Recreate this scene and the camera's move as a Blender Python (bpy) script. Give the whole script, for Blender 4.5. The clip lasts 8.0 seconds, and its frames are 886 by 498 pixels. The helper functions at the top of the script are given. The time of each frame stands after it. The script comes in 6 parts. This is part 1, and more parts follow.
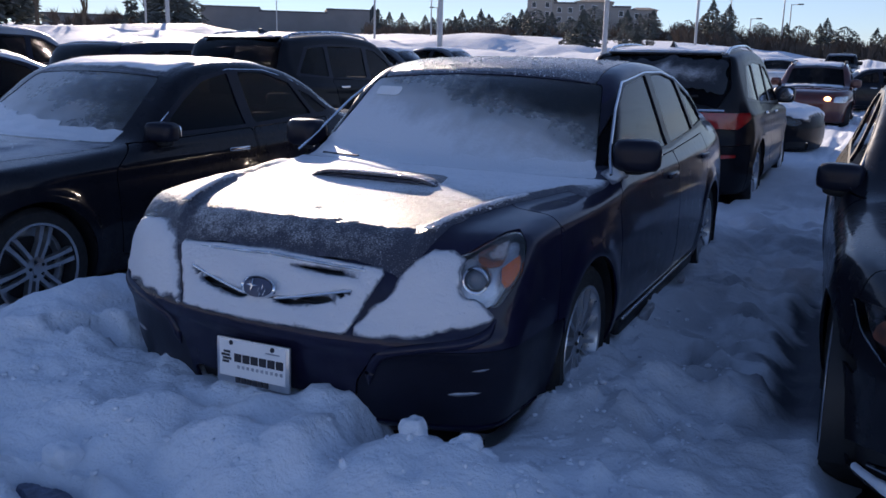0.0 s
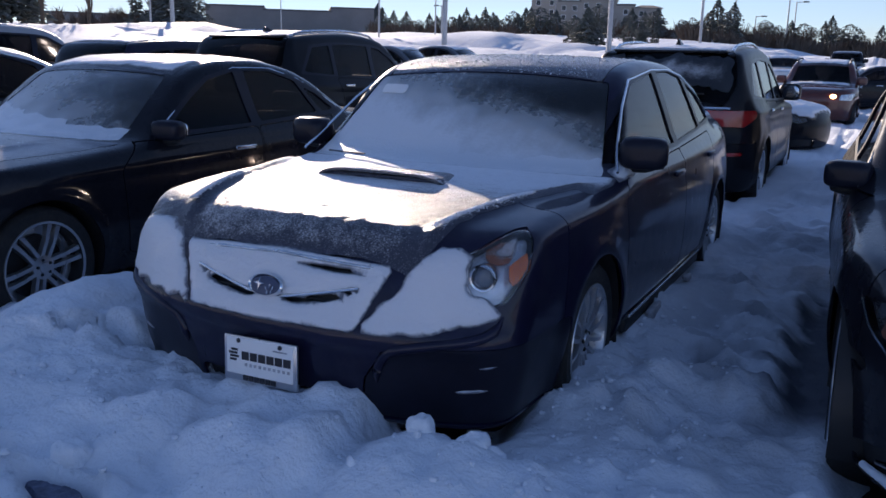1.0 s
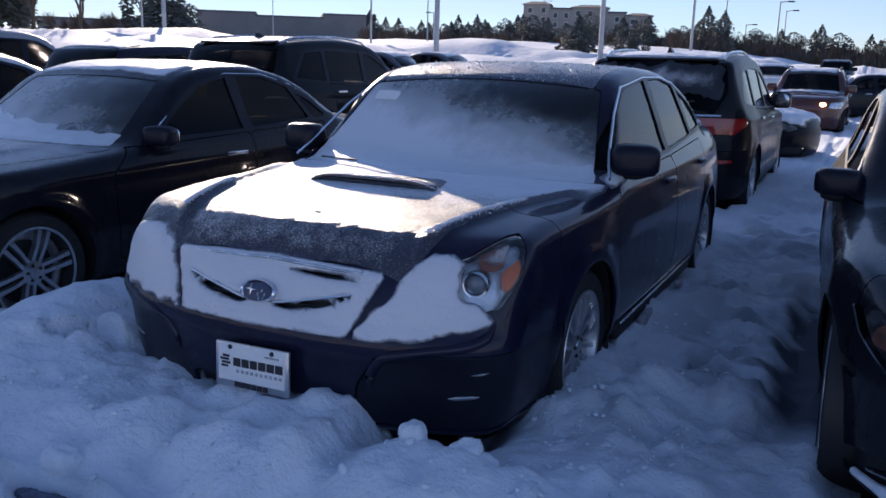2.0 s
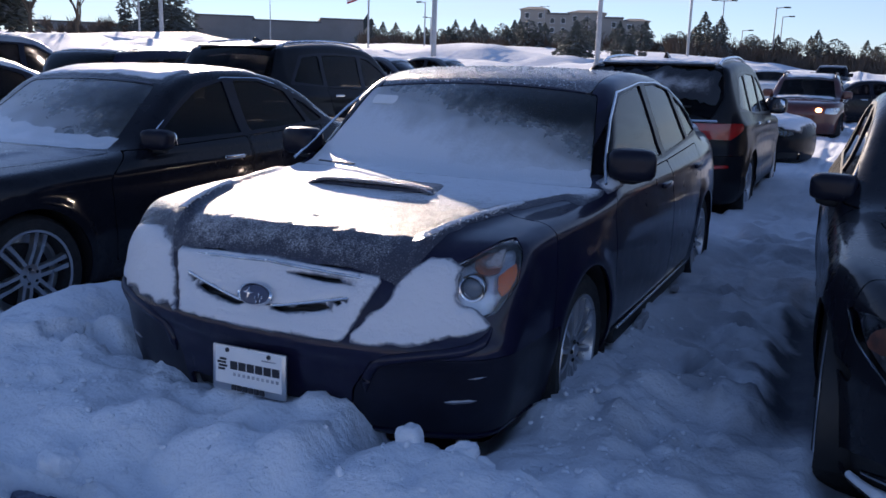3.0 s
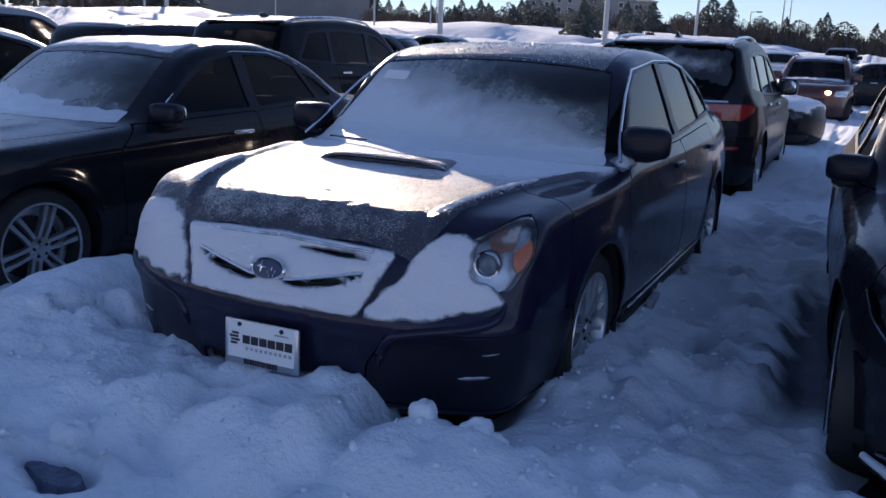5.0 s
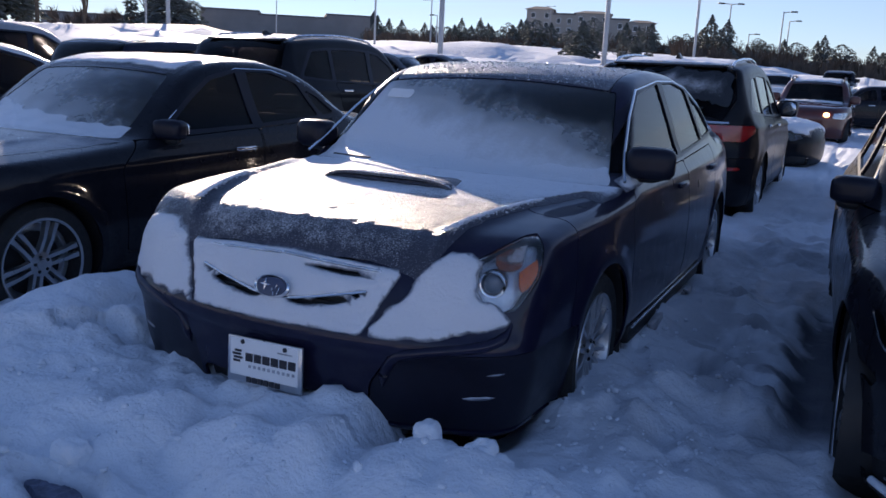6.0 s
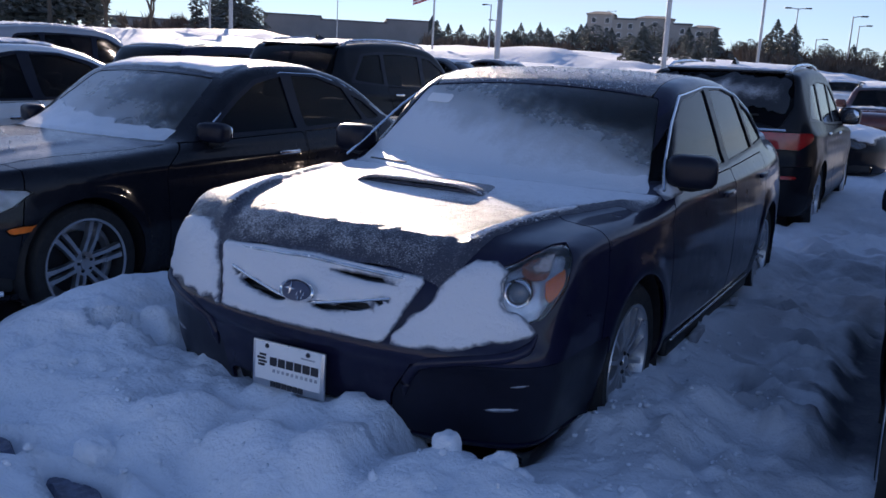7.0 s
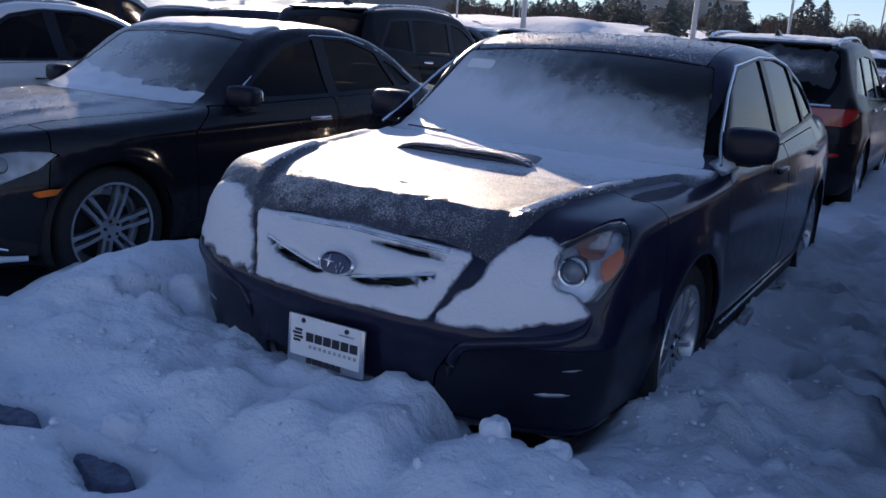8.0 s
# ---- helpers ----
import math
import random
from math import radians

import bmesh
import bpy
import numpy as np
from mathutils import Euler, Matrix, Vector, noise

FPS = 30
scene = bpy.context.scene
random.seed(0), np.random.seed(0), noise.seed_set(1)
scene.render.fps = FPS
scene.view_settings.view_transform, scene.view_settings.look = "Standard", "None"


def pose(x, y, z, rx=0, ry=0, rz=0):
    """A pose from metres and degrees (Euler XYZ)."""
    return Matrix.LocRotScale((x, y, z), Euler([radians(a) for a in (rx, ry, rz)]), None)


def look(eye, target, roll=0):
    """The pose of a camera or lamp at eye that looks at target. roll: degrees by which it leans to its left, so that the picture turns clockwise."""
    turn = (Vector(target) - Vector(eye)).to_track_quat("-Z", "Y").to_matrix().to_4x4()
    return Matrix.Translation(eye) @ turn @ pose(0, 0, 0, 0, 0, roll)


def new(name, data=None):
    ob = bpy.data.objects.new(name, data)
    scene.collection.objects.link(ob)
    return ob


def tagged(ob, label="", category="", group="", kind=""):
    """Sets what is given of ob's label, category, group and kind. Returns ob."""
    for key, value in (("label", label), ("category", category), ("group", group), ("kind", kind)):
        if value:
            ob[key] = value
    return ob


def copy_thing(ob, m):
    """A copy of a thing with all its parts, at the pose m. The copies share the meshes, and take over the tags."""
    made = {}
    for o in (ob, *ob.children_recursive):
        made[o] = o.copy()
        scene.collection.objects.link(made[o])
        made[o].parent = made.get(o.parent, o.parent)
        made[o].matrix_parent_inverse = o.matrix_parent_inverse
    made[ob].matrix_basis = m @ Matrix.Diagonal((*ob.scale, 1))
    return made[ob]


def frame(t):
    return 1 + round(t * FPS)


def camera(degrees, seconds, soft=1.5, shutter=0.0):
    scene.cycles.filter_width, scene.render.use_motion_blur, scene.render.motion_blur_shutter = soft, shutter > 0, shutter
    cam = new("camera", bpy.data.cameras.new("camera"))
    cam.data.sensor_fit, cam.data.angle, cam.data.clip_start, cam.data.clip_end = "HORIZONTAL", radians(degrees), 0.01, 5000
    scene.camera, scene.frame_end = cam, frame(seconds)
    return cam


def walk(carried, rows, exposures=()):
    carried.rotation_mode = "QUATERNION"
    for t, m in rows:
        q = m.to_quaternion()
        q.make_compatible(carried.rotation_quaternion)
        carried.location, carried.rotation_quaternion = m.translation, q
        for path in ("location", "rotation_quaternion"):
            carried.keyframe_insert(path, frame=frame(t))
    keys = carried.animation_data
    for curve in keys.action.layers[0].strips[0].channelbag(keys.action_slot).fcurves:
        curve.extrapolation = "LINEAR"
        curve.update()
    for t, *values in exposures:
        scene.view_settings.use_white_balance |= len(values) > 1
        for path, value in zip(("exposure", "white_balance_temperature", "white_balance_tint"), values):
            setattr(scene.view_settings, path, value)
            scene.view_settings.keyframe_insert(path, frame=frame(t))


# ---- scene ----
cam = camera(55.4, 8.0, soft=1.6)
PATH = [
    (0, (1.823, -2.227, 1.442), (0.953, -0.479, 1.008), 1.4),
    (0.5, (1.818, -2.232, 1.438), (0.942, -0.489, 0.997), 1.2),
    (1, (1.815, -2.232, 1.44), (0.936, -0.489, 1.002), 1.3),
    (1.5, (1.811, -2.231, 1.44), (0.94, -0.483, 1.009), 1.4),
    (3, (1.815, -2.242, 1.439), (0.958, -0.482, 1.027), 1.7),
    (3.5, (1.809, -2.241, 1.438), (0.936, -0.492, 1.015), 1.5),
    (4, (1.8, -2.242, 1.429), (0.911, -0.499, 1.012), 1.1),
    (4.5, (1.791, -2.243, 1.423), (0.926, -0.502, 0.957), 1.9),
    (6, (1.746, -2.244, 1.418), (0.887, -0.487, 1.002), 2.8),
    (6.5, (1.779, -2.202, 1.424), (0.863, -0.471, 1.017), 3.4),
    (7, (1.81, -2.152, 1.421), (0.833, -0.455, 1.009), 3.0),
    (7.5, (1.79, -2.12, 1.412), (0.728, -0.488, 0.952), 2.4),
    (8, (1.646, -2.061, 1.388), (0.644, -0.398, 0.907), 4.0),
]
walk(cam, [(t, look(eye, target, roll)) for t, eye, target, roll in PATH], exposures=[(0.0, 0.70, 7250, 21), (3.5, 0.80, 7250, 21), (6.0, 0.74, 7250, 21), (7.0, 0.80, 7250, 21), (8.0, 0.72, 7400, 21)])

# ---- light ----
SUN_AZ, SUN_EL = 42.0, 14.8          # degrees to the left of +y, and above the horizon
world = bpy.data.worlds.new("sky")
scene.world = world
world.use_nodes = True
wn = world.node_tree.nodes
sky = wn.new("ShaderNodeTexSky")
sky.sky_type = "NISHITA"
sky.sun_disc = False
sky.sun_elevation = radians(SUN_EL)
sky.sun_rotation = radians(-SUN_AZ)
sky.altitude = 2200
sky.air_density, sky.dust_density, sky.ozone_density = 0.85, 0.04, 3.6
wn["Background"].inputs["Strength"].default_value = 0.125
wl = world.node_tree.links.new
# thin streaks of high cloud
wtc = wn.new("ShaderNodeTexCoord")
wmap = wn.new("ShaderNodeMapping")
wmap.inputs["Scale"].default_value = (1.2, 1.2, 9.0)
wmap.inputs["Rotation"].default_value = (0.12, 0.05, 0.3)
wl(wtc.outputs["Generated"], wmap.inputs["Vector"])
wnoise = wn.new("ShaderNodeTexNoise")
wnoise.inputs["Scale"].default_value, wnoise.inputs["Detail"].default_value = 2.2, 6.0
wl(wmap.outputs["Vector"], wnoise.inputs["Vector"])
wr = wn.new("ShaderNodeMapRange")
wr.inputs["From Min"].default_value, wr.inputs["From Max"].default_value = 0.5, 0.8
wr.inputs["To Min"].default_value, wr.inputs["To Max"].default_value = 0.18, 0.55
wl(wnoise.outputs["Fac"], wr.inputs["Value"])
wmix = wn.new("ShaderNodeMix")
wmix.data_type = "RGBA"
wmix.inputs[7].default_value = (4.3, 4.6, 5.2, 1.0)
wsep = wn.new("ShaderNodeSeparateXYZ")
wl(wtc.outputs["Generated"], wsep.inputs["Vector"])
wlow = wn.new("ShaderNodeMapRange")
wlow.inputs["From Min"].default_value, wlow.inputs["From Max"].default_value = 0.45, 0.12
wl(wsep.outputs["Z"], wlow.inputs["Value"])
wmul = wn.new("ShaderNodeMath")
wmul.operation = "MULTIPLY"
wl(wr.outputs["Result"], wmul.inputs[0])
wl(wlow.outputs["Result"], wmul.inputs[1])
wl(wmul.outputs[0], wmix.inputs["Factor"])
wl(sky.outputs["Color"], wmix.inputs[6])
# dimming put into the sky colour, stronger towards the horizon all round
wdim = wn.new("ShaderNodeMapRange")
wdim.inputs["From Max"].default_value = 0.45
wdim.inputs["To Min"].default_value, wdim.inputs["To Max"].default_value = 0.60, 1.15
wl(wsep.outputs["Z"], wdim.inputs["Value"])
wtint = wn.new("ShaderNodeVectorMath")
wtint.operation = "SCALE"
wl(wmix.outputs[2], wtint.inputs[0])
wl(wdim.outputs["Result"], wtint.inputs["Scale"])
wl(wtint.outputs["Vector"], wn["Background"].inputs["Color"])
sun = new("sun", bpy.data.lights.new("sun", "SUN"))
sun.data.energy, sun.data.angle, sun.data.color = 4.9, radians(0.55), (1.0, 0.93, 0.82)
sd = Vector((-math.sin(radians(SUN_AZ)) * math.cos(radians(SUN_EL)), math.cos(radians(SUN_AZ)) * math.cos(radians(SUN_EL)), math.sin(radians(SUN_EL))))
sun.matrix_world = look(sd * 60, (0, 0, 0))


# ---- materials ----
def material(name, color, rough=0.5, metal=0.0, var=0.15, scale=6.0, bump=0.0, bscale=60.0, coat=0.0, second=None, mix=(0.45, 0.6), transmission=0.0, rvar=0.1, spec=0.5, ior=1.45, emit=None, coords="Object"):
    """A node material with variation at two scales, fine relief, and an optional second colour in patches."""
    m = bpy.data.materials.new(name)
    m.use_nodes = True
    nt = m.node_tree
    b = nt.nodes["Principled BSDF"]
    link = nt.links.new
    tc = nt.nodes.new("ShaderNodeTexCoord")
    src = tc.outputs[coords]

    def tex(s, detail=4.0, roughness=0.55):
        n = nt.nodes.new("ShaderNodeTexNoise")
        n.inputs["Scale"].default_value = s
        n.inputs["Detail"].default_value = detail
        n.inputs["Roughness"].default_value = roughness
        link(src, n.inputs["Vector"])
        return n.outputs["Fac"]

    def ramp(fac, lo, hi, a, c):
        r = nt.nodes.new("ShaderNodeMapRange")
        r.inputs["From Min"].default_value, r.inputs["From Max"].default_value = lo, hi
        r.inputs["To Min"].default_value, r.inputs["To Max"].default_value = a, c
        link(fac, r.inputs["Value"])
        return r.outputs["Result"]

    def blend(fac, a, c, kind="MIX"):
        n = nt.nodes.new("ShaderNodeMix")
        n.data_type, n.blend_type = "RGBA", kind
        for sock, v in ((n.inputs["Factor"], fac), (n.inputs[6], a), (n.inputs[7], c)):
            if isinstance(v, (tuple, list)):
                sock.default_value = (*v, 1.0)
            elif isinstance(v, float):
                sock.default_value = v
            else:
                link(v, sock)
        return n.outputs[2]

    dark = tuple(c * (1 - var) for c in color)
    light = tuple(min(1.0, c * (1 + var)) for c in color)
    col = blend(ramp(tex(scale), 0.3, 0.7, 0.0, 1.0), dark, light)
    col = blend(ramp(tex(scale * 9, 2.0), 0.3, 0.7, 0.0, 0.35), col, tuple(c * (1 - var * 0.8) for c in color))
    rough_out = ramp(tex(scale * 2.3), 0.3, 0.7, max(0.02, rough - rvar * rough), min(1.0, rough + rvar * rough))
    if second:
        fac = ramp(tex(scale * 1.7, 8.0, 0.65), mix[0], mix[1], 0.0, 1.0)
        col = blend(fac, col, second)
    link(col, b.inputs["Base Color"])
    link(rough_out, b.inputs["Roughness"])
    b.inputs["Metallic"].default_value = metal
    b.inputs["Coat Weight"].default_value = coat
    b.inputs["Coat Roughness"].default_value = 0.06
    b.inputs["Transmission Weight"].default_value = transmission
    b.inputs["IOR"].default_value = ior
    b.inputs["Specular IOR Level"].default_value = spec
    if emit:
        b.inputs["Emission Color"].default_value = (*emit[0], 1.0)
        b.inputs["Emission Strength"].default_value = emit[1]
    if bump:
        bn = nt.nodes.new("ShaderNodeBump")
        bn.inputs["Strength"].default_value = 1.0
        bn.inputs["Distance"].default_value = bump
        link(tex(bscale, 5.0, 0.6), bn.inputs["Height"])
        link(bn.outputs["Normal"], b.inputs["Normal"])
    return m


M = dict(
    snow=material("snow", (0.745, 0.79, 0.85), 0.75, var=0.06, scale=3, bump=0.016, bscale=26, spec=0.3),
    paint_navy=material("navy_paint", (0.011, 0.011, 0.030), 0.30, var=0.25, scale=5, coat=0.55, spec=0.06, second=(0.022, 0.022, 0.038), mix=(0.5, 0.75)),
    paint_black=material("black_paint", (0.010, 0.011, 0.016), 0.28, var=0.2, scale=5, coat=0.42, spec=0.06),
    paint_dull=material("road_dulled_black_paint", (0.010, 0.011, 0.015), 0.34, var=0.25, scale=5, coat=0.2, spec=0.05),
    paint_red=material("red_paint", (0.095, 0.03, 0.026), 0.3, var=0.2, scale=5, coat=1.0, spec=0.15),
    paint_white=material("white_paint", (0.7, 0.7, 0.7), 0.35, var=0.06, scale=5, coat=0.8),
    paint_grey=material("grey_paint", (0.07, 0.075, 0.085), 0.3, var=0.15, scale=5, coat=1.0, spec=0.15),
    paint_silver=material("silver_paint", (0.34, 0.35, 0.37), 0.32, metal=0.3, var=0.1, scale=5, coat=0.5),
    glass=material("window_glass", (0.085, 0.085, 0.09), 0.05, var=0.05, scale=3, transmission=1.0, rvar=0.3, ior=1.2),
    rubber=material("tyre_rubber", (0.018, 0.018, 0.019), 0.8, var=0.3, scale=20, bump=0.003, bscale=90),
    plastic=material("black_plastic", (0.016, 0.016, 0.018), 0.5, var=0.2, scale=12, bump=0.0008, bscale=300),
    alloy=material("alloy", (0.55, 0.56, 0.58), 0.3, metal=0.9, var=0.12, scale=12),
    chrome=material("chrome", (0.75, 0.76, 0.78), 0.12, metal=1.0, var=0.05, scale=12),
    amber=material("amber_lens", (0.92, 0.17, 0.02), 0.35, var=0.2, scale=25, coat=0.15, spec=0.25),
    lamp_bowl=material("silvered_bowl", (0.72, 0.77, 0.84), 0.24, metal=0.35, var=0.35, scale=26, coat=0.5),
    red_lens=material("red_lens", (0.4, 0.015, 0.015), 0.15, var=0.15, scale=25, coat=1.0),
    seat=material("seat_cloth", (0.05, 0.05, 0.055), 0.85, var=0.2, scale=20, bump=0.001, bscale=300),
    steel=material("galvanised_pole", (0.42, 0.43, 0.45), 0.5, metal=0.4, var=0.12, scale=3),
    wall_tan=material("tan_wall", (0.30, 0.27, 0.24), 0.85, var=0.12, scale=0.2),
    wall_grey=material("grey_wall", (0.22, 0.20, 0.19), 0.85, var=0.12, scale=0.15),
    roof_dark=material("roofing", (0.12, 0.11, 0.11), 0.8, var=0.15, scale=0.5),
    needles=material("pine_needles", (0.12, 0.13, 0.115), 0.8, var=0.35, scale=1.2, second=(0.36, 0.36, 0.37), mix=(0.55, 0.75)),
    bark=material("bark", (0.10, 0.075, 0.055), 0.9, var=0.3, scale=4, bump=0.01, bscale=20),
    twig=material("bare_twigs", (0.12, 0.09, 0.07), 0.9, var=0.3, scale=2),
    lamp=material("clear_lamp", (0.62, 0.65, 0.70), 0.26, metal=0.7, var=0.5, scale=14, coat=1.0),
    trim_grey=material("dull_trim", (0.28, 0.29, 0.32), 0.3, metal=0.7, var=0.3, scale=20),
    amber_dark=material("dull_amber_lens", (0.40, 0.11, 0.04), 0.35, var=0.4, scale=25, coat=0.5),
    amber_dull=material("clouded_amber_lens", (0.20, 0.075, 0.05), 0.3, var=0.6, scale=9, coat=0.6, second=(0.05, 0.03, 0.03), mix=(0.4, 0.7)),
    lamp_grey=material("smoked_lamp", (0.17, 0.19, 0.23), 0.2, metal=0.5, var=0.6, scale=18, coat=1.0),
    lens=material("clear_lens", (0.95, 0.96, 0.98), 0.03, var=0.02, scale=12, transmission=1.0),
    frost_paint=material("frosted_paint", (0.026, 0.028, 0.050), 0.4, var=0.3, scale=22, second=(0.13, 0.14, 0.18), mix=(0.42, 0.85), bump=0.0025, bscale=160, coat=0.3),
    rime_paint=material("rimed_paint", (0.045, 0.048, 0.065), 0.36, var=0.35, scale=60, second=(0.30, 0.31, 0.34), mix=(0.48, 0.72), bump=0.005, bscale=170, coat=0.3),
    gloss_black=material("gloss_black", (0.011, 0.012, 0.022), 0.36, var=0.25, scale=8, coat=0.15, spec=0.15),
    emblem_blue=material("emblem_face", (0.03, 0.04, 0.09), 0.3, var=0.2, scale=30, coat=0.8),
    flag_red=material("flag_red", (0.35, 0.05, 0.06), 0.8, var=0.1),
    flag_white=material("flag_white", (0.7, 0.7, 0.7), 0.8, var=0.05),
    flag_blue=material("flag_dark", (0.02, 0.03, 0.035), 0.8, var=0.1),
    window_far=material("dark_pane", (0.03, 0.035, 0.045), 0.15, var=0.2, scale=0.5),
    grit=material("dirty_ice", (0.35, 0.36, 0.39), 0.6, var=0.3, scale=15, bump=0.01, bscale=40),
    lamp_lens=material("projector_glass", (0.12, 0.14, 0.17), 0.05, var=0.2, scale=40, coat=1.0),
    lit_lamp=material("lit_lamp", (0.9, 0.5, 0.2), 0.3, emit=((1.0, 0.55, 0.22), 6.0)),
    ice=material("clear_ice_beads", (0.72, 0.75, 0.80), 0.12, var=0.15, scale=90, spec=0.9, coat=0.6),
    plate=material("white_plate", (0.78, 0.78, 0.78), 0.4, var=0.03, scale=8),
    ink=material("black_print", (0.02, 0.022, 0.03), 0.5, var=0.1, scale=20),
)


def frosted_screen(name, x_gain, z_gain, z_mid, shift):
    """Glass whose rime thickens down and to one side."""
    m = bpy.data.materials.new(name)
    m.use_nodes = True
    nt = m.node_tree
    b, link = nt.nodes["Principled BSDF"], nt.links.new
    tc = nt.nodes.new("ShaderNodeTexCoord")
    sep = nt.nodes.new("ShaderNodeSeparateXYZ")
    link(tc.outputs["Object"], sep.inputs["Vector"])

    def mth(op, a, c):
        n = nt.nodes.new("ShaderNodeMath")
        n.operation = op
        for i, v in enumerate((a, c)):
            if isinstance(v, (int, float)):
                n.inputs[i].default_value = v
            else:
                link(v, n.inputs[i])
        return n.outputs[0]

    def nz(s, d, r=0.6):
        n = nt.nodes.new("ShaderNodeTexNoise")
        n.inputs["Scale"].default_value, n.inputs["Detail"].default_value, n.inputs["Roughness"].default_value = s, d, r
        link(tc.outputs["Object"], n.inputs["Vector"])
        return n.outputs["Fac"]
    grad = mth("ADD", mth("MULTIPLY", sep.outputs["X"], -x_gain), mth("MULTIPLY", mth("SUBTRACT", z_mid, sep.outputs["Z"]), z_gain))
    rime = mth("ADD", grad, mth("ADD", mth("MULTIPLY", nz(3.2, 6), 1.1), mth("MULTIPLY", nz(26, 6, 0.7), 0.5)))
    fac = nt.nodes.new("ShaderNodeMapRange")
    fac.inputs["From Min"].default_value, fac.inputs["From Max"].default_value = 0.55 + shift, 1.55 + shift
    link(rime, fac.inputs["Value"])
    f = fac.outputs["Result"]
    mix = nt.nodes.new("ShaderNodeMix")
    mix.data_type = "RGBA"
    mix.inputs[6].default_value, mix.inputs[7].default_value = (0.16, 0.18, 0.18, 1), (0.66, 0.70, 0.75, 1)
    link(f, mix.inputs["Factor"])
    link(mix.outputs[2], b.inputs["Base Color"])
    clear = mth("MAXIMUM", mth("SUBTRACT", 1.0, mth("MULTIPLY", f, 1.7)), 0.0)
    link(clear, b.inputs["Transmission Weight"])
    link(mth("ADD", 0.10, mth("MULTIPLY", f, 0.5)), b.inputs["Roughness"])
    bn = nt.nodes.new("ShaderNodeBump")
    bn.inputs["Distance"].default_value = 0.003
    link(nz(70, 4), bn.inputs["Height"])
    link(bn.outputs["Normal"], b.inputs["Normal"])
    return m


M["frost"] = frosted_screen("frosted_windscreen", 0.75, 3.0, 1.19, -0.34)


def fading_snow(name, under, low=0.18, high=0.66, grain=0.55, relief=0.010, wet=0.25, speck=(9, 75), share=(1.0, 1.1), gloss=0.35, rough=(0.28, 0.35), white=(0.82, 0.84, 0.88)):
    """Crusted snow that thins out to what it lies on, by the cover attribute of its mesh."""
    m = bpy.data.materials.new(name)
    m.use_nodes = True
    nt = m.node_tree
    b, link = nt.nodes["Principled BSDF"], nt.links.new
    tc = nt.nodes.new("ShaderNodeTexCoord")
    at = nt.nodes.new("ShaderNodeAttribute")
    at.attribute_name = "cover"

    def nz(s, d, r=0.6):
        n = nt.nodes.new("ShaderNodeTexNoise")
        n.inputs["Scale"].default_value, n.inputs["Detail"].default_value, n.inputs["Roughness"].default_value = s, d, r
        link(tc.outputs["Object"], n.inputs["Vector"])
        return n.outputs["Fac"]

    def mth(op, a, c):
        n = nt.nodes.new("ShaderNodeMath")
        n.operation = op
        for i, v in enumerate((a, c)):
            if isinstance(v, (int, float)):
                n.inputs[i].default_value = v
            else:
                link(v, n.inputs[i])
        return n.outputs[0]
    wob = mth("ADD", mth("MULTIPLY", mth("SUBTRACT", nz(speck[0], 5), 0.5), grain * share[0]), mth("MULTIPLY", mth("SUBTRACT", nz(speck[1], 4, 0.7), 0.5), grain * share[1]))
    r = nt.nodes.new("ShaderNodeMapRange")
    r.interpolation_type = "SMOOTHSTEP"
    r.inputs["From Min"].default_value, r.inputs["From Max"].default_value = low, high
    link(mth("ADD", at.outputs["Fac"], wob), r.inputs["Value"])
    f = r.outputs["Result"]
    mix = nt.nodes.new("ShaderNodeMix")
    mix.data_type = "RGBA"
    mix.inputs[6].default_value, mix.inputs[7].default_value = (*under, 1), (*white, 1)
    link(f, mix.inputs["Factor"])
    link(mix.outputs[2], b.inputs["Base Color"])
    link(mth("ADD", rough[0], mth("MULTIPLY", f, rough[1])), b.inputs["Roughness"])
    b.inputs["Coat Weight"].default_value = wet
    b.inputs["Specular IOR Level"].default_value = gloss
    bn = nt.nodes.new("ShaderNodeBump")
    bn.inputs["Distance"].default_value = relief
    link(mth("ADD", mth("MULTIPLY", nz(55, 6, 0.7), 0.7), mth("MULTIPLY", f, 0.35)), bn.inputs["Height"])
    link(bn.outputs["Normal"], b.inputs["Normal"])
    return m


def shaded_and_soiled(m, shade_and_slush):
    """Mixes in a dark colour where the mesh is marked: painted lane shade, and slush."""
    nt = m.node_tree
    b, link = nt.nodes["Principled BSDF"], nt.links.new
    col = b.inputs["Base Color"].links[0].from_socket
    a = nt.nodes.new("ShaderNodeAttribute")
    a.attribute_name = "trodden_and_shaded"
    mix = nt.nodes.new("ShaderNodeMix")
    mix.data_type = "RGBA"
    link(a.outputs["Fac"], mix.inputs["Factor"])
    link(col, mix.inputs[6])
    mix.inputs[7].default_value = (*shade_and_slush, 1.0)
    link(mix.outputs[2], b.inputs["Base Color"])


shaded_and_soiled(M["snow"], (0.10, 0.11, 0.14))
M["fade_navy"] = fading_snow("thin_snow_on_navy", (0.13, 0.145, 0.18), 0.0, 0.62, 0.62, white=(0.70, 0.72, 0.76))
M["fade_frost"] = fading_snow("thin_snow_on_frosted_paint", (0.045, 0.050, 0.070), 0.05, 0.95, 1.5, 0.0075, 0.12, (22, 170), (0.45, 1.5), 0.22, (0.42, 0.25))
M["lens_frost"] = fading_snow("thin_frost_on_lens", (0.40, 0.36, 0.36), 0.0, 0.9, 0.5)
lf = M["lens_frost"].node_tree
lfa = next(n for n in lf.nodes if n.type == "ATTRIBUTE")
lfr = lf.nodes.new("ShaderNodeMapRange")
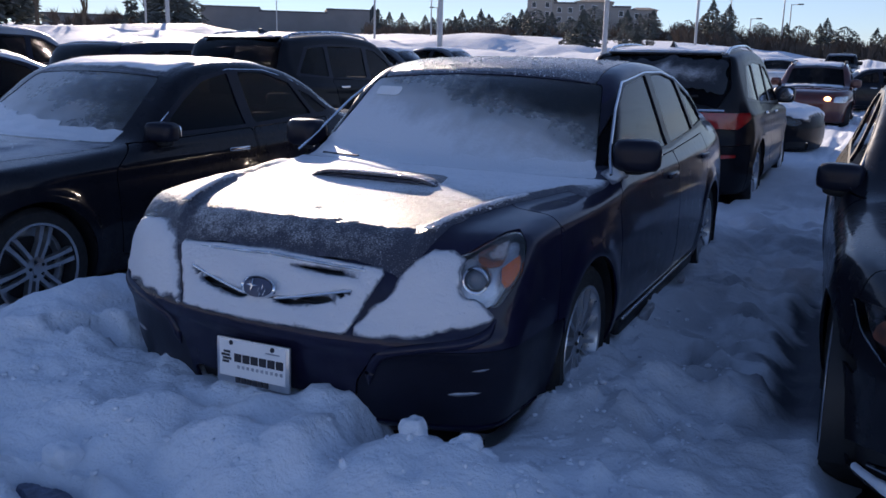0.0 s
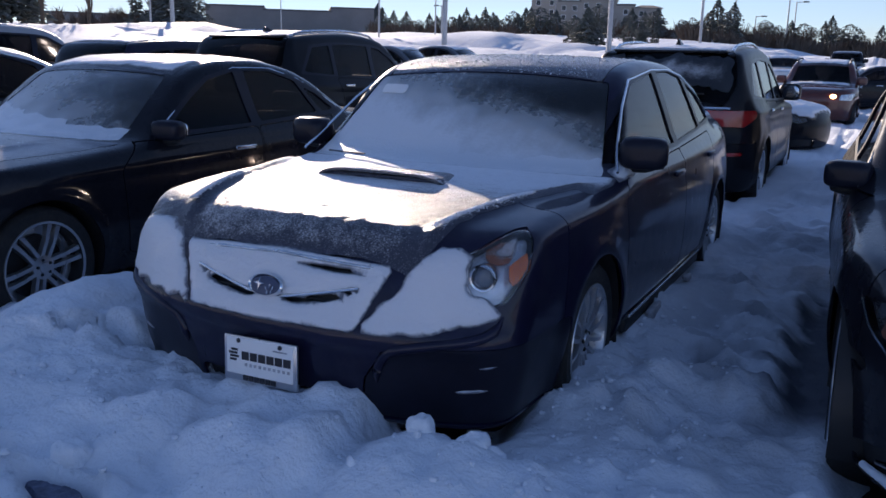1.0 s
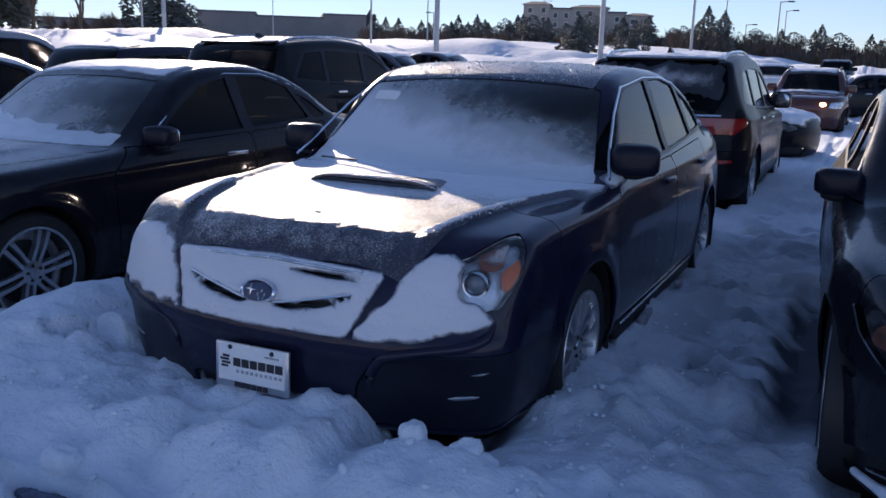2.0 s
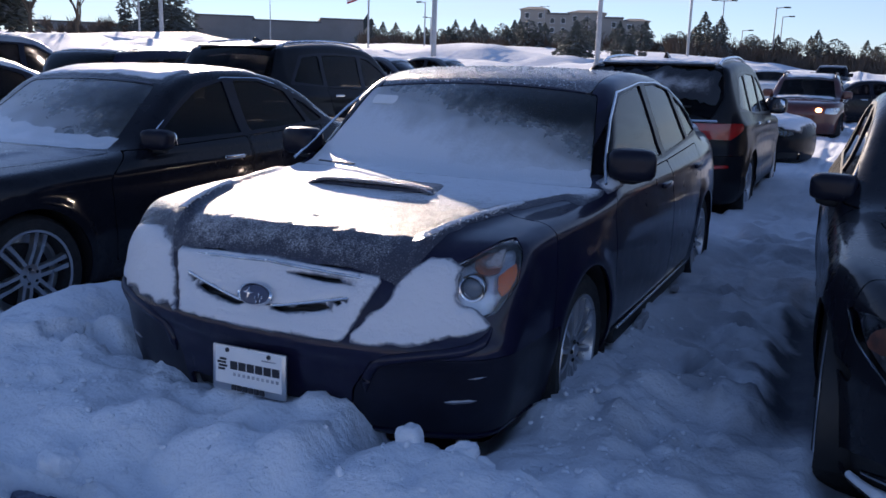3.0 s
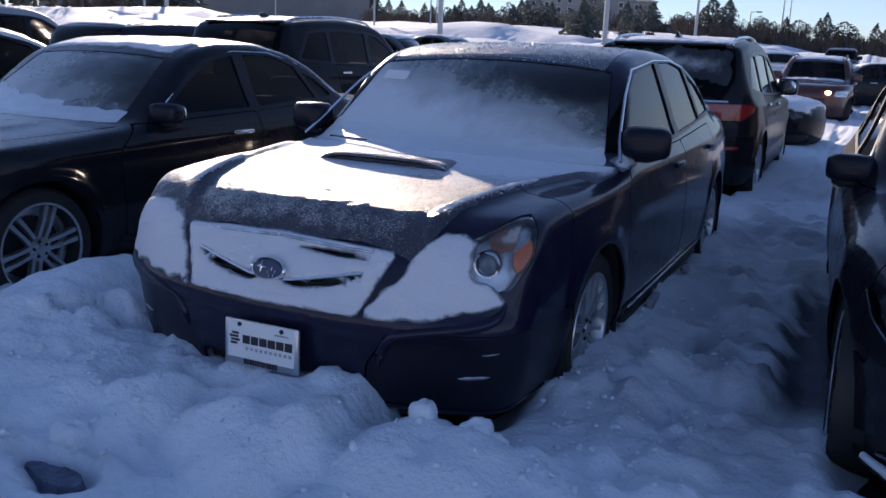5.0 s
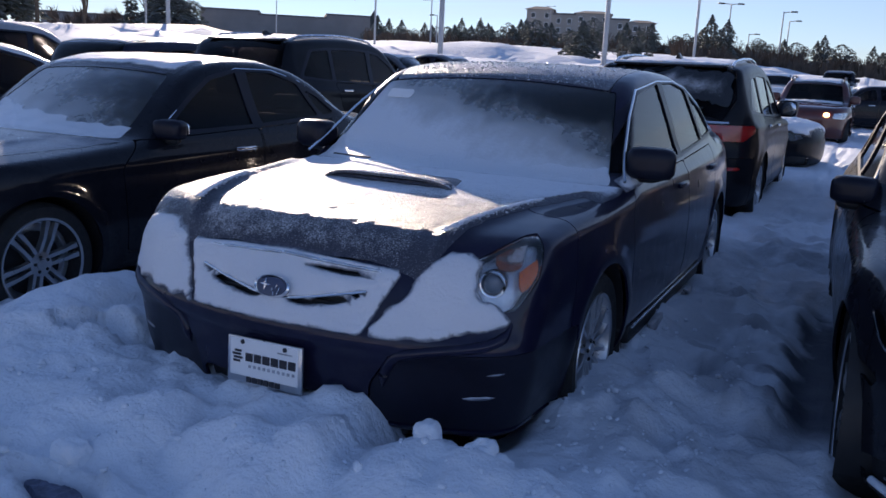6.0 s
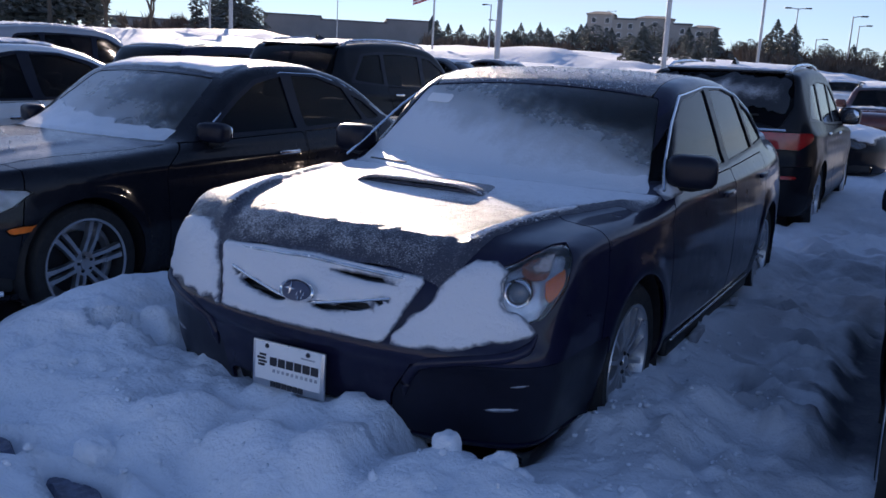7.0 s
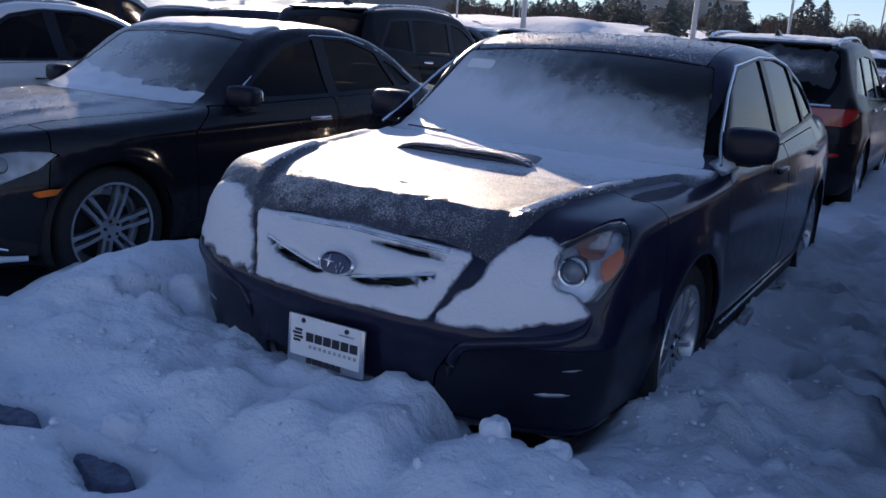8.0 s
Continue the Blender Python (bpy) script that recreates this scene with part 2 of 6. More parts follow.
lfr.inputs["From Min"].default_value, lfr.inputs["From Max"].default_value = 0.15, 0.75
lfr.inputs["To Min"].default_value, lfr.inputs["To Max"].default_value = 0.05, 1.0
lf.links.new(lfa.outputs["Fac"], lfr.inputs["Value"])
lf.links.new(lfr.outputs["Result"], lf.nodes["Principled BSDF"].inputs["Alpha"])
M["frost_screen"] = fading_snow("thin_frost_on_dark_glass", (0.02, 0.022, 0.027), 0.15, 1.3, 0.6)
M["frost_film"] = fading_snow("frost_film_on_black", (0.035, 0.038, 0.055), -0.1, 1.25, 0.45, 0.004)
M["fade_black"] = fading_snow("thin_snow_on_black", (0.016, 0.017, 0.022))
M["fade_glass"] = fading_snow("thin_snow_on_glass", (0.66, 0.70, 0.75), 0.2, 0.8, 0.7)
M["slush"] = material("wet_slush", (0.10, 0.12, 0.18), 0.6, var=0.45, scale=30, bump=0.006, bscale=60)
M["asphalt"] = material("wet_asphalt", (0.035, 0.036, 0.042), 0.5, var=0.3, scale=8, bump=0.004, bscale=120)
M["frost_side"] = frosted_screen("frosted_windscreen_pale", 0.5, 1.0, 1.15, -0.1)


# ---- mesh tools ----
def sstep(a, b, v):
    t = np.clip((v - a) / (b - a), 0, 1)
    return t * t * (3 - 2 * t)


def pchip(pts):
    """A smooth curve through points that makes no waves of its own."""
    x, y = np.array([p[0] for p in pts], float), np.array([p[1] for p in pts], float)
    h, d = np.diff(x), np.diff(y) / np.diff(x)
    m = np.zeros_like(x)
    m[0], m[-1] = d[0], d[-1]
    ok = d[:-1] * d[1:] > 0
    w1, w2 = 2 * h[1:] + h[:-1], h[1:] + 2 * h[:-1]
    mm = np.where(ok, (w1 + w2) / np.where(ok, w1 / np.where(ok, d[:-1], 1) + w2 / np.where(ok, d[1:], 1), 1), 0)
    m[1:-1] = mm

    def curve(v):
        i = np.clip(np.searchsorted(x, v) - 1, 0, len(x) - 2)
        t = (v - x[i]) / h[i]
        tc = np.clip(t, 0, 1)
        r = y[i] * (1 + 2 * tc) * (1 - tc) ** 2 + h[i] * m[i] * tc * (1 - tc) ** 2 + y[i + 1] * tc ** 2 * (3 - 2 * tc) + h[i] * m[i + 1] * tc ** 2 * (tc - 1)
        return r + np.where(t < 0, m[0] * (v - x[0]), 0) + np.where(t > 1, m[-1] * (v - x[-1]), 0)
    return curve


def lattice(ix, iy, seed):
    n = (ix * 374761393 + iy * 668265263 + seed * 974634777) & 0xFFFFFFFF
    n = ((n ^ (n >> 13)) * 1274126177) & 0xFFFFFFFF
    return ((n ^ (n >> 16)) & 0xFFFF) / 65535.0


def vnoise(x, y, seed=0):
    """Smooth value noise, about 0 to 1, on arrays."""
    fx, fy = np.floor(x), np.floor(y)
    ix, iy = fx.astype(np.int64), fy.astype(np.int64)
    u, v = x - fx, y - fy
    u, v = u * u * u * (u * (u * 6 - 15) + 10), v * v * v * (v * (v * 6 - 15) + 10)
    a, b = lattice(ix, iy, seed), lattice(ix + 1, iy, seed)
    c, d = lattice(ix, iy + 1, seed), lattice(ix + 1, iy + 1, seed)
    return a + (b - a) * u + (c - a) * v + (a - b - c + d) * u * v


def fbm(x, y, seed=0, octaves=4, gain=0.5):
    s, amp, tot = 0, 1.0, 0
    for o in range(octaves):
        ca, sa = math.cos(o * 0.9), math.sin(o * 0.9)
        s = s + amp * vnoise((x * ca - y * sa) * 2 ** o + 17.3 * o, (x * sa + y * ca) * 2 ** o - 9.1 * o, seed + o)
        tot += amp
        amp *= gain
    return s / tot


def sdpoly(px, py, poly):
    """Signed distance to a polygon, negative inside."""
    best = np.full(np.shape(px), 1e9)
    inside = np.zeros(np.shape(px), bool)
    n = len(poly)
    for i in range(n):
        (ax, ay), (bx, by) = poly[i], poly[(i + 1) % n]
        ex, ey = bx - ax, by - ay
        t = np.clip(((px - ax) * ex + (py - ay) * ey) / (ex * ex + ey * ey), 0, 1)
        best = np.minimum(best, np.hypot(px - ax - t * ex, py - ay - t * ey))
        if ay != by:
            inside ^= ((ay > py) != (by > py)) & (px < (bx - ax) * (py - ay) / (by - ay) + ax)
    return np.where(inside, -best, best)


def smax(a, b, k):
    h = np.maximum(k - np.abs(a - b), 0) / k
    return np.maximum(a, b) + h * h * k * 0.25


def surface(field, lo, hi, step):
    """The surface on which field(x, y, z) is nought, as quads that lie close to it."""
    n = [max(3, int(math.ceil((hi[a] - lo[a]) / step))) for a in range(3)]
    ax = [np.linspace(lo[a], hi[a], n[a] + 1) for a in range(3)]
    X, Y, Z = np.meshgrid(*ax, indexing="ij")
    S = field(X, Y, Z)
    neg = S < 0
    offs = [(i, j, k) for i in (0, 1) for j in (0, 1) for k in (0, 1)]
    cut = lambda A, o: A[o[0]:o[0] + n[0], o[1]:o[1] + n[1], o[2]:o[2] + n[2]]
    count = sum(cut(neg, o).astype(int) for o in offs)
    act = np.argwhere((count > 0) & (count < 8))
    ids = -np.ones(n, int)
    ids[tuple(act.T)] = np.arange(len(act))
    d = [ax[a][1] - ax[a][0] for a in range(3)]
    base = np.stack([ax[a][act[:, a]] for a in range(3)], 1)
    cs = {o: S[act[:, 0] + o[0], act[:, 1] + o[1], act[:, 2] + o[2]] for o in offs}
    acc, num = np.zeros_like(base), np.zeros(len(base))
    for o in offs:
        for a in range(3):
            if o[a] == 0:
                q = list(o)
                q[a] = 1
                s0, s1 = cs[o], cs[tuple(q)]
                hit = (s0 < 0) != (s1 < 0)
                t = np.where(hit, s0 / np.where(hit, s0 - s1, 1), 0)
                p = base + np.array([o[b] * d[b] for b in range(3)])
                p[:, a] += t * d[a]
                acc += p * hit[:, None]
                num += hit
    V = acc / num[:, None]
    e = step * 0.05
    for _ in range(4):
        x, y, z = V.T
        g = np.stack([field(x + e, y, z) - field(x - e, y, z), field(x, y + e, z) - field(x, y - e, z), field(x, y, z + e) - field(x, y, z - e)], 1) / (2 * e)
        mv = -field(x, y, z)[:, None] * g / np.maximum((g * g).sum(1), 1e-6)[:, None]
        ln = np.linalg.norm(mv, axis=1)[:, None]
        V = V + mv * np.minimum(1, 0.5 * step / np.maximum(ln, 1e-9))
    F = []
    for a in range(3):
        b, c = (a + 1) % 3, (a + 2) % 3
        lo_i = [slice(None)] * 3
        hi_i = [slice(None)] * 3
        lo_i[a], hi_i[a] = slice(0, n[a]), slice(1, n[a] + 1)
        ch = neg[tuple(lo_i)] != neg[tuple(hi_i)]
        idx = np.argwhere(ch)
        idx = idx[(idx[:, b] > 0) & (idx[:, b] < n[b]) & (idx[:, c] > 0) & (idx[:, c] < n[c])]
        q = []
        for db, dc in ((-1, -1), (0, -1), (0, 0), (-1, 0)):
            k = idx.copy()
            k[:, b] += db
            k[:, c] += dc
            q.append(ids[tuple(k.T)])
        q = np.stack(q, 1)
        flip = ~neg[tuple(idx.T)]
        q[flip] = q[flip][:, ::-1]
        F.append(q)
    return V, [tuple(f) for f in np.concatenate(F).tolist()]


def tidy(m):
    V, F = m
    if not F:
        return np.zeros((0, 3)), []
    used = np.unique(np.concatenate([np.array(f) for f in F]))
    back = -np.ones(len(V), int)
    back[used] = np.arange(len(used))
    return V[used], [tuple(back[list(f)].tolist()) for f in F]


def split(m, fn):
    """Cuts a mesh along fn(x, y, z) = 0 into the part where fn is negative and the rest."""
    V, F = m
    if not F:
        return m, m
    s = fn(V[:, 0], V[:, 1], V[:, 2])
    s = np.where(np.abs(s) < 1e-5, 1e-5, s)
    lens = np.array([len(f) for f in F])
    flat = np.concatenate([np.array(f) for f in F])
    starts = np.concatenate([[0], np.cumsum(lens)[:-1]])
    mn, mx = np.minimum.reduceat(s[flat], starts), np.maximum.reduceat(s[flat], starts)
    ins, out, extra, made = [], [], [], {}
    for f, a, b in zip(F, mn, mx):
        if b < 0:
            ins.append(f)
        elif a > 0:
            out.append(f)
        else:
            fi, fo = [], []
            for i in range(len(f)):
                p, q = f[i], f[(i + 1) % len(f)]
                (fi if s[p] < 0 else fo).append(p)
                if (s[p] < 0) != (s[q] < 0):
                    key = (min(p, q), max(p, q))
                    if key not in made:
                        t = s[p] / (s[p] - s[q])
                        made[key] = len(V) + len(extra)
                        extra.append(V[p] + (V[q] - V[p]) * t)
                    fi.append(made[key])
                    fo.append(made[key])
            if len(fi) > 2:
                ins.append(tuple(fi))
            if len(fo) > 2:
                out.append(tuple(fo))
    if extra:
        V = np.concatenate([V, np.array(extra)])
    return tidy((V, ins)), tidy((V, out))


def take(m, fn, gap=0.003):
    """The piece inside fn and the rest, with a seam between them."""
    a = split(m, lambda x, y, z: fn(x, y, z) + gap)[0]
    b = split(m, lambda x, y, z: fn(x, y, z) - gap)[1]
    return a, b


def vnormals(m):
    V, F = m
    N = np.zeros_like(V)
    quads = np.array([(f[0], f[len(f) // 3], f[(2 * len(f)) // 3]) for f in F])
    if len(quads):
        a, b, c = V[quads[:, 0]], V[quads[:, 1]], V[quads[:, 2]]
        g = np.cross(b - a, c - a)
        for f, v in zip(F, g):
            for i in f:
                N[i] += v
    return N / np.maximum(np.linalg.norm(N, axis=1), 1e-12)[:, None]


def thick(m, t, out=0.0):
    """A sheet with thickness: its outside moved out by out, and its inside t below it. Both may be arrays."""
    V, F = m
    if not F:
        return m
    N = vnormals(m)
    n = len(V)
    o = V + N * np.reshape(out, (-1, 1))
    i = o - N * np.reshape(t, (-1, 1))
    edges = {}
    for f in F:
        for k in range(len(f)):
            p, q = f[k], f[(k + 1) % len(f)]
            edges[(p, q)] = edges.get((p, q), 0) + 1
    rim = [(q, p, p + n, q + n) for (p, q) in edges if (q, p) not in edges]
    return np.concatenate([o, i]), list(F) + [tuple(v + n for v in reversed(f)) for f in F] + rim


def join(*ms):
    V, F, k = [], [], 0
    for v, f in ms:
        v = np.asarray(v, float)
        V.append(v)
        F += [tuple(i + k for i in q) for q in f]
        k += len(v)
    return np.concatenate(V), F


def moved(m, mat):
    a = np.array(mat)
    return np.asarray(m[0], float) @ a[:3, :3].T + a[:3, 3], m[1]


def box(sx, sy, sz, at=(0, 0, 0), bevel=0.0, segs=2):
    bm = bmesh.new()
    bmesh.ops.create_cube(bm, size=1)
    for v in bm.verts:
        v.co = Vector((v.co.x * sx, v.co.y * sy, v.co.z * sz))
    if bevel:
        bmesh.ops.bevel(bm, geom=bm.edges[:], offset=bevel, segments=segs, affect="EDGES", profile=0.5)
    bm.verts.index_update()
    r = np.array([v.co[:] for v in bm.verts]) + np.array(at), [tuple(v.index for v in f.verts) for f in bm.faces]
    bm.free()
    return r


def lathe(profile, n=32, axis="x"):
    """Turns (along, radius) points round an axis."""
    V, F = [], []
    for a, r in profile:
        for i in range(n):
            c, s = r * math.cos(2 * math.pi * i / n), r * math.sin(2 * math.pi * i / n)
            V.append({"x": (a, c, s), "y": (s, a, c), "z": (c, s, a)}[axis])
    for j in range(len(profile) - 1):
        for i in range(n):
            k = (i + 1) % n
            F.append((j * n + i, j * n + k, (j + 1) * n + k, (j + 1) * n + i))
    F.append(tuple(range(n - 1, -1, -1)))
    F.append(tuple((len(profile) - 1) * n + i for i in range(n)))
    return np.array(V), F


def tube(pts, radii, n=8):
    """A tapered tube along points."""
    V, F = [], []
    pts = [Vector(p) for p in pts]
    for i, p in enumerate(pts):
        d = (pts[min(i + 1, len(pts) - 1)] - pts[max(i - 1, 0)]).normalized()
        u = d.orthogonal().normalized() if abs(d.z) > 0.95 else d.cross(Vector((0, 0, 1))).normalized()
        w = d.cross(u)
        r = radii[i] if isinstance(radii, (list, tuple)) else radii
        for k in range(n):
            a = 2 * math.pi * k / n
            V.append(p + (u * math.cos(a) + w * math.sin(a)) * r)
    for i in range(len(pts) - 1):
        for k in range(n):
            j = (k + 1) % n
            F.append((i * n + k, i * n + j, (i + 1) * n + j, (i + 1) * n + k))
    F.append(tuple(range(n - 1, -1, -1)))
    F.append(tuple((len(pts) - 1) * n + k for k in range(n)))
    return np.array([v[:] for v in V]), F


def blob(radii, at=(0, 0, 0), sub=2, rough=0.0, seed=0, power=2.0):
    """A rounded, uneven lump; a higher power makes it boxier."""
    bm = bmesh.new()
    bmesh.ops.create_icosphere(bm, subdivisions=sub, radius=1)
    bm.verts.index_update()
    V = np.array([v.co[:] for v in bm.verts])
    F = [tuple(v.index for v in f.verts) for f in bm.faces]
    bm.free()
    k = (np.abs(V) ** power).sum(1) ** (-1 / power)
    V = V * k[:, None]
    if rough:
        r = np.array([noise.fractal(Vector(v) * 1.6 + Vector((seed * 7.1, seed * 3.3, 0)), 1.0, 2.0, 4) for v in V])
        V = V * (1 + rough * r)[:, None]
    return V * np.array(radii) + np.array(at), F


def mesh_of(m, mat, smooth=40):
    me = bpy.data.meshes.new("m")
    me.from_pydata(np.asarray(m[0], float).tolist(), [], m[1])
    me.materials.append(mat)
    if smooth:
        me.shade_smooth()
        me.set_sharp_from_angle(angle=radians(smooth))
    me.update()
    return me


def part(name, m, mat, parent=None, label="", smooth=40):
    ob = new(name, mesh_of(m, mat, smooth))
    if parent:
        ob.parent = parent
    return tagged(ob, label)


def thing(name, label, category, m=None, mat=None, at=None, group="", kind="", smooth=40):
    ob = new(name, mesh_of(m, mat, smooth) if m is not None else None)
    if at is not None:
        ob.matrix_basis = at
    return tagged(ob, label, category, group, kind)



# ---- ground ----
def from_eye(px, d):
    """A place d metres off, along a bearing given as degrees left of +y from the start of the walk."""
    return 1.82 - d * math.sin(radians(px)), -2.23 + d * math.cos(radians(px))


def ploughed(x, y, d):
    """Banks of ploughed snow along the edge of the lot, steep on this side."""
    a = np.degrees(np.arctan2(1.82 - x, y + 2.23))
    w = 9 * (fbm(x / 5, y / 5, 41, 3) - 0.5)
    side = sstep(10, 15, a) * sstep(75, 60, a)
    return side * (0.42 * sstep(31.5, 33.5, d + w) * sstep(52, 36, d) + 0.22 * sstep(44, 46, d + 1.4 * w) * sstep(70, 50, d))


def terrain(x, y):
    """The lie of the land under the snow: level by the cars, a bank behind the lot."""
    d = np.hypot(x - 1.8, y + 2.2)
    wob = 10 * (fbm(x / 9, y / 9, 5, 3) - 0.5)
    right = sstep(-25, 5, x)
    return (1.8 - 0.6 * right) * sstep(25, 50, d + wob) + (2.2 - 0.9 * right) * sstep(52, 120, d + wob) + 4.5 * sstep(120, 330, d) + 0.34 * sstep(-4, -7, x) * sstep(18.5, 22, d) + ploughed(x, y, d) + 1.5 * (fbm(x / 9, y / 9, 9, 3) - 0.5) * sstep(24, 40, d) + 0.75 * (fbm(x / 2.6, y / 3.4, 19, 3) - 0.5) * sstep(26, 36, d) * sstep(120, 70, d)


def snow_depth(x, y):
    near = 1 - sstep(14, 30, np.hypot(x, y - 2))
    wx = x + 0.22 * (fbm(x / 0.22, y / 0.22, 61, 4) - 0.5)
    wy = y + 0.22 * (fbm(x / 0.22, y / 0.22, 67, 4) - 0.5)
    big = fbm(wx / 0.62, wy / 0.62, 11, 4) - 0.5
    puff = np.abs(2 * vnoise(wx / 0.30, wy / 0.30, 23) - 1)
    clods = 0.55 * puff + 0.45 * np.abs(2 * vnoise(wx / 0.135 + 3, wy / 0.135, 29) - 1) * (0.4 + puff)
    fine = fbm(x / 0.07, y / 0.07, 31, 3) - 0.5
    rough = sstep(0.42, 0.62, fbm(x / 0.9, y / 0.9, 53, 2))
    core = 1 - 0.85 * sstep(0.0, 2.2, np.maximum(np.maximum(-1.5 - y, y - 5.0), np.maximum(-3.6 - x, x - 2.4)))
    h = 0.18 + (0.19 * big * (0.4 + 0.6 * core) + core * 0.058 * (np.tanh(1.8 * clods) - 0.55) * (0.4 + 0.8 * rough) + core * 0.040 * fine * (0.3 + rough)) * (0.35 + 0.65 * near)
    # drift pushed up before the bumper
    front = sstep(-0.72, -0.30, y + 0.10 * np.sin(2.3 * x) + 0.12 * big) * sstep(0.45, 0.10, y) * sstep(0.46, 0.36, x + 0.10 * big) * sstep(-2.4, -1.0, x)
    h = h + front * (0.13 - 0.05 * sstep(-0.4, -0.9, x) + 0.03 * (clods - 0.4))
    # bare hollow sheltered by each parked car
    for cx, cy, hl, hw, bare in ((0.0, 2.45, 2.28, 0.84, 0.85), (-2.83, 2.2, 2.2, 0.84, 0.85), (-0.09, 8.3, 2.25, 0.84, 0.85), (2.62, 2.6, 2.2, 0.84, 0.85), (2.62, 2.15, 1.35, 1.12, 0.70)):
        inside = sstep(hw, hw - 0.18, np.abs(x - cx) + 0.08 * big) * sstep(hl, hl - 0.16, np.abs(y - cy) + 0.08 * big)
        h = h * (1 - bare * inside)
    h = h + 0.06 * np.exp(-((x - 0.685) / 0.11) ** 2 - ((y + 0.12) / 0.11) ** 2) + 0.05 * np.exp(-((x - 0.88) / 0.10) ** 2 - ((y + 0.12) / 0.11) ** 2) + 0.12 * np.exp(-((x - 0.75) / 0.38) ** 4 - ((y + 0.20) / 0.19) ** 4) + 0.05 * np.exp(-((x - 1.2) / 0.3) ** 2 - ((y - 0.1) / 0.4) ** 2)
    # snow heaped against the front wheel
    h = h + 0.09 * np.exp(-((x - 1.03) / 0.20) ** 2 - ((y - 0.80) / 0.32) ** 2)
    # lower before the nose of the black sedan
    h = h - 0.10 * np.exp(-((x + 2.05) / 0.45) ** 2 - ((y + 0.15) / 0.40) ** 2)
    # ridge between the two parked cars
    h = h + 0.10 * np.exp(-((x + 1.30) / 0.32) ** 2) * sstep(-1.0, 0.0, y) * sstep(5.5, 4.0, y) + 0.10 * np.exp(-((x + 1.25) / 0.40) ** 2 - ((y - 0.35) / 0.40) ** 2)
    # trodden lane
    lane = np.exp(-((x - 1.32) / 0.3) ** 2) * sstep(-0.6, 0.6, y)
    h = h - 0.02 * lane + 0.20 * lane * (fbm(x / 0.20, y / 0.20, 77, 3) - 0.5)
    # boot prints
    for fx, fy, turn, depth in ((-0.66, -0.72, 0.08, 0.071), (-0.25, -0.695, -0.10, 0.071), (-1.02, 0.12, 0.9, 0.10), (-0.80, 0.22, 0.2, 0.08), (1.25, 1.6, 1.4, 0.09), (1.38, 2.3, 1.6, 0.09), (1.2, 3.0, 1.4, 0.08)):
        u = (x - fx) * math.cos(turn) + (y - fy) * math.sin(turn)
        v = -(x - fx) * math.sin(turn) + (y - fy) * math.cos(turn)
        big_foot = 1.45 if depth == 0.071 else 1.0
        r = np.sqrt((u / 0.125 / (0.5 + 0.5 * big_foot)) ** 2 + (v / big_foot / (0.05 + 0.02 * np.clip(u / 0.12, -1, 1))) ** 2)
        h = h - depth * sstep(1.3, 0.95, r) + 0.015 * np.exp(-((r - 1.35) / 0.25) ** 2)
    return np.maximum(h, 0.01)


def axis_points(a, b, step, far):
    core = list(np.arange(a, b, step))
    up, dn, s = [], [], step
    p, q = core[-1], core[0]
    while p < far or q > -far:
        s *= 1.05
        p, q = p + s, q - s
        up.append(p)
        dn.append(q)
    return np.array(dn[::-1] + core + up)


def ground_height(x, y):
    return terrain(x, y) + snow_depth(x, y)


gx, gy = axis_points(-3.6, 2.4, 0.025, 900), axis_points(-1.5, 5.0, 0.025, 900)
GX, GY = np.meshgrid(gx, gy, indexing="ij")
GZ = ground_height(GX, GY)
nx, ny = GX.shape
gi = np.arange(nx * ny).reshape(nx, ny)
gq = np.stack([gi[:-1, :-1], gi[1:, :-1], gi[1:, 1:], gi[:-1, 1:]], -1).reshape(-1, 4)
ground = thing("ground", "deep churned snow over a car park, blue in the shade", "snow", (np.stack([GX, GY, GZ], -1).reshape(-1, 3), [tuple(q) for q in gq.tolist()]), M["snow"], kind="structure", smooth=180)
# shade of the lane between the cars, painted into the snow colour in patches
lane_shade = np.exp(-((GX - 1.36) / 0.42) ** 4) * sstep(-0.1, 0.9, GY) * sstep(9, 5, GY) * (0.35 + 0.65 * sstep(0.40, 0.62, fbm(GX / 0.22, GY / 0.22, 91, 4)))
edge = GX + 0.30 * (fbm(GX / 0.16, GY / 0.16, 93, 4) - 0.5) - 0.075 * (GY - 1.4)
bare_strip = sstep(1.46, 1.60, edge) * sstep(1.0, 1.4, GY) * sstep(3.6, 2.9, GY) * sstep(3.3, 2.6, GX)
at = ground.data.attributes.new("trodden_and_shaded", "FLOAT", "POINT")
at.data.foreach_set("value", np.clip(0.50 * lane_shade + 0.95 * bare_strip, 0, 1).reshape(-1).astype(np.float32))
AX, AY = np.meshgrid(np.linspace(-7, 6, 14), np.linspace(-5, 13, 19), indexing="ij")
ai = np.arange(AX.size).reshape(AX.shape)
aq = np.stack([ai[:-1, :-1], ai[1:, :-1], ai[1:, 1:], ai[:-1, 1:]], -1).reshape(-1, 4)
thing("road", "wet dark asphalt showing in boot prints and under cars", "asphalt", (np.stack([AX, AY, AX * 0 + 0.03], -1).reshape(-1, 3), [tuple(q) for q in aq.tolist()]), M["asphalt"], kind="structure", smooth=0)


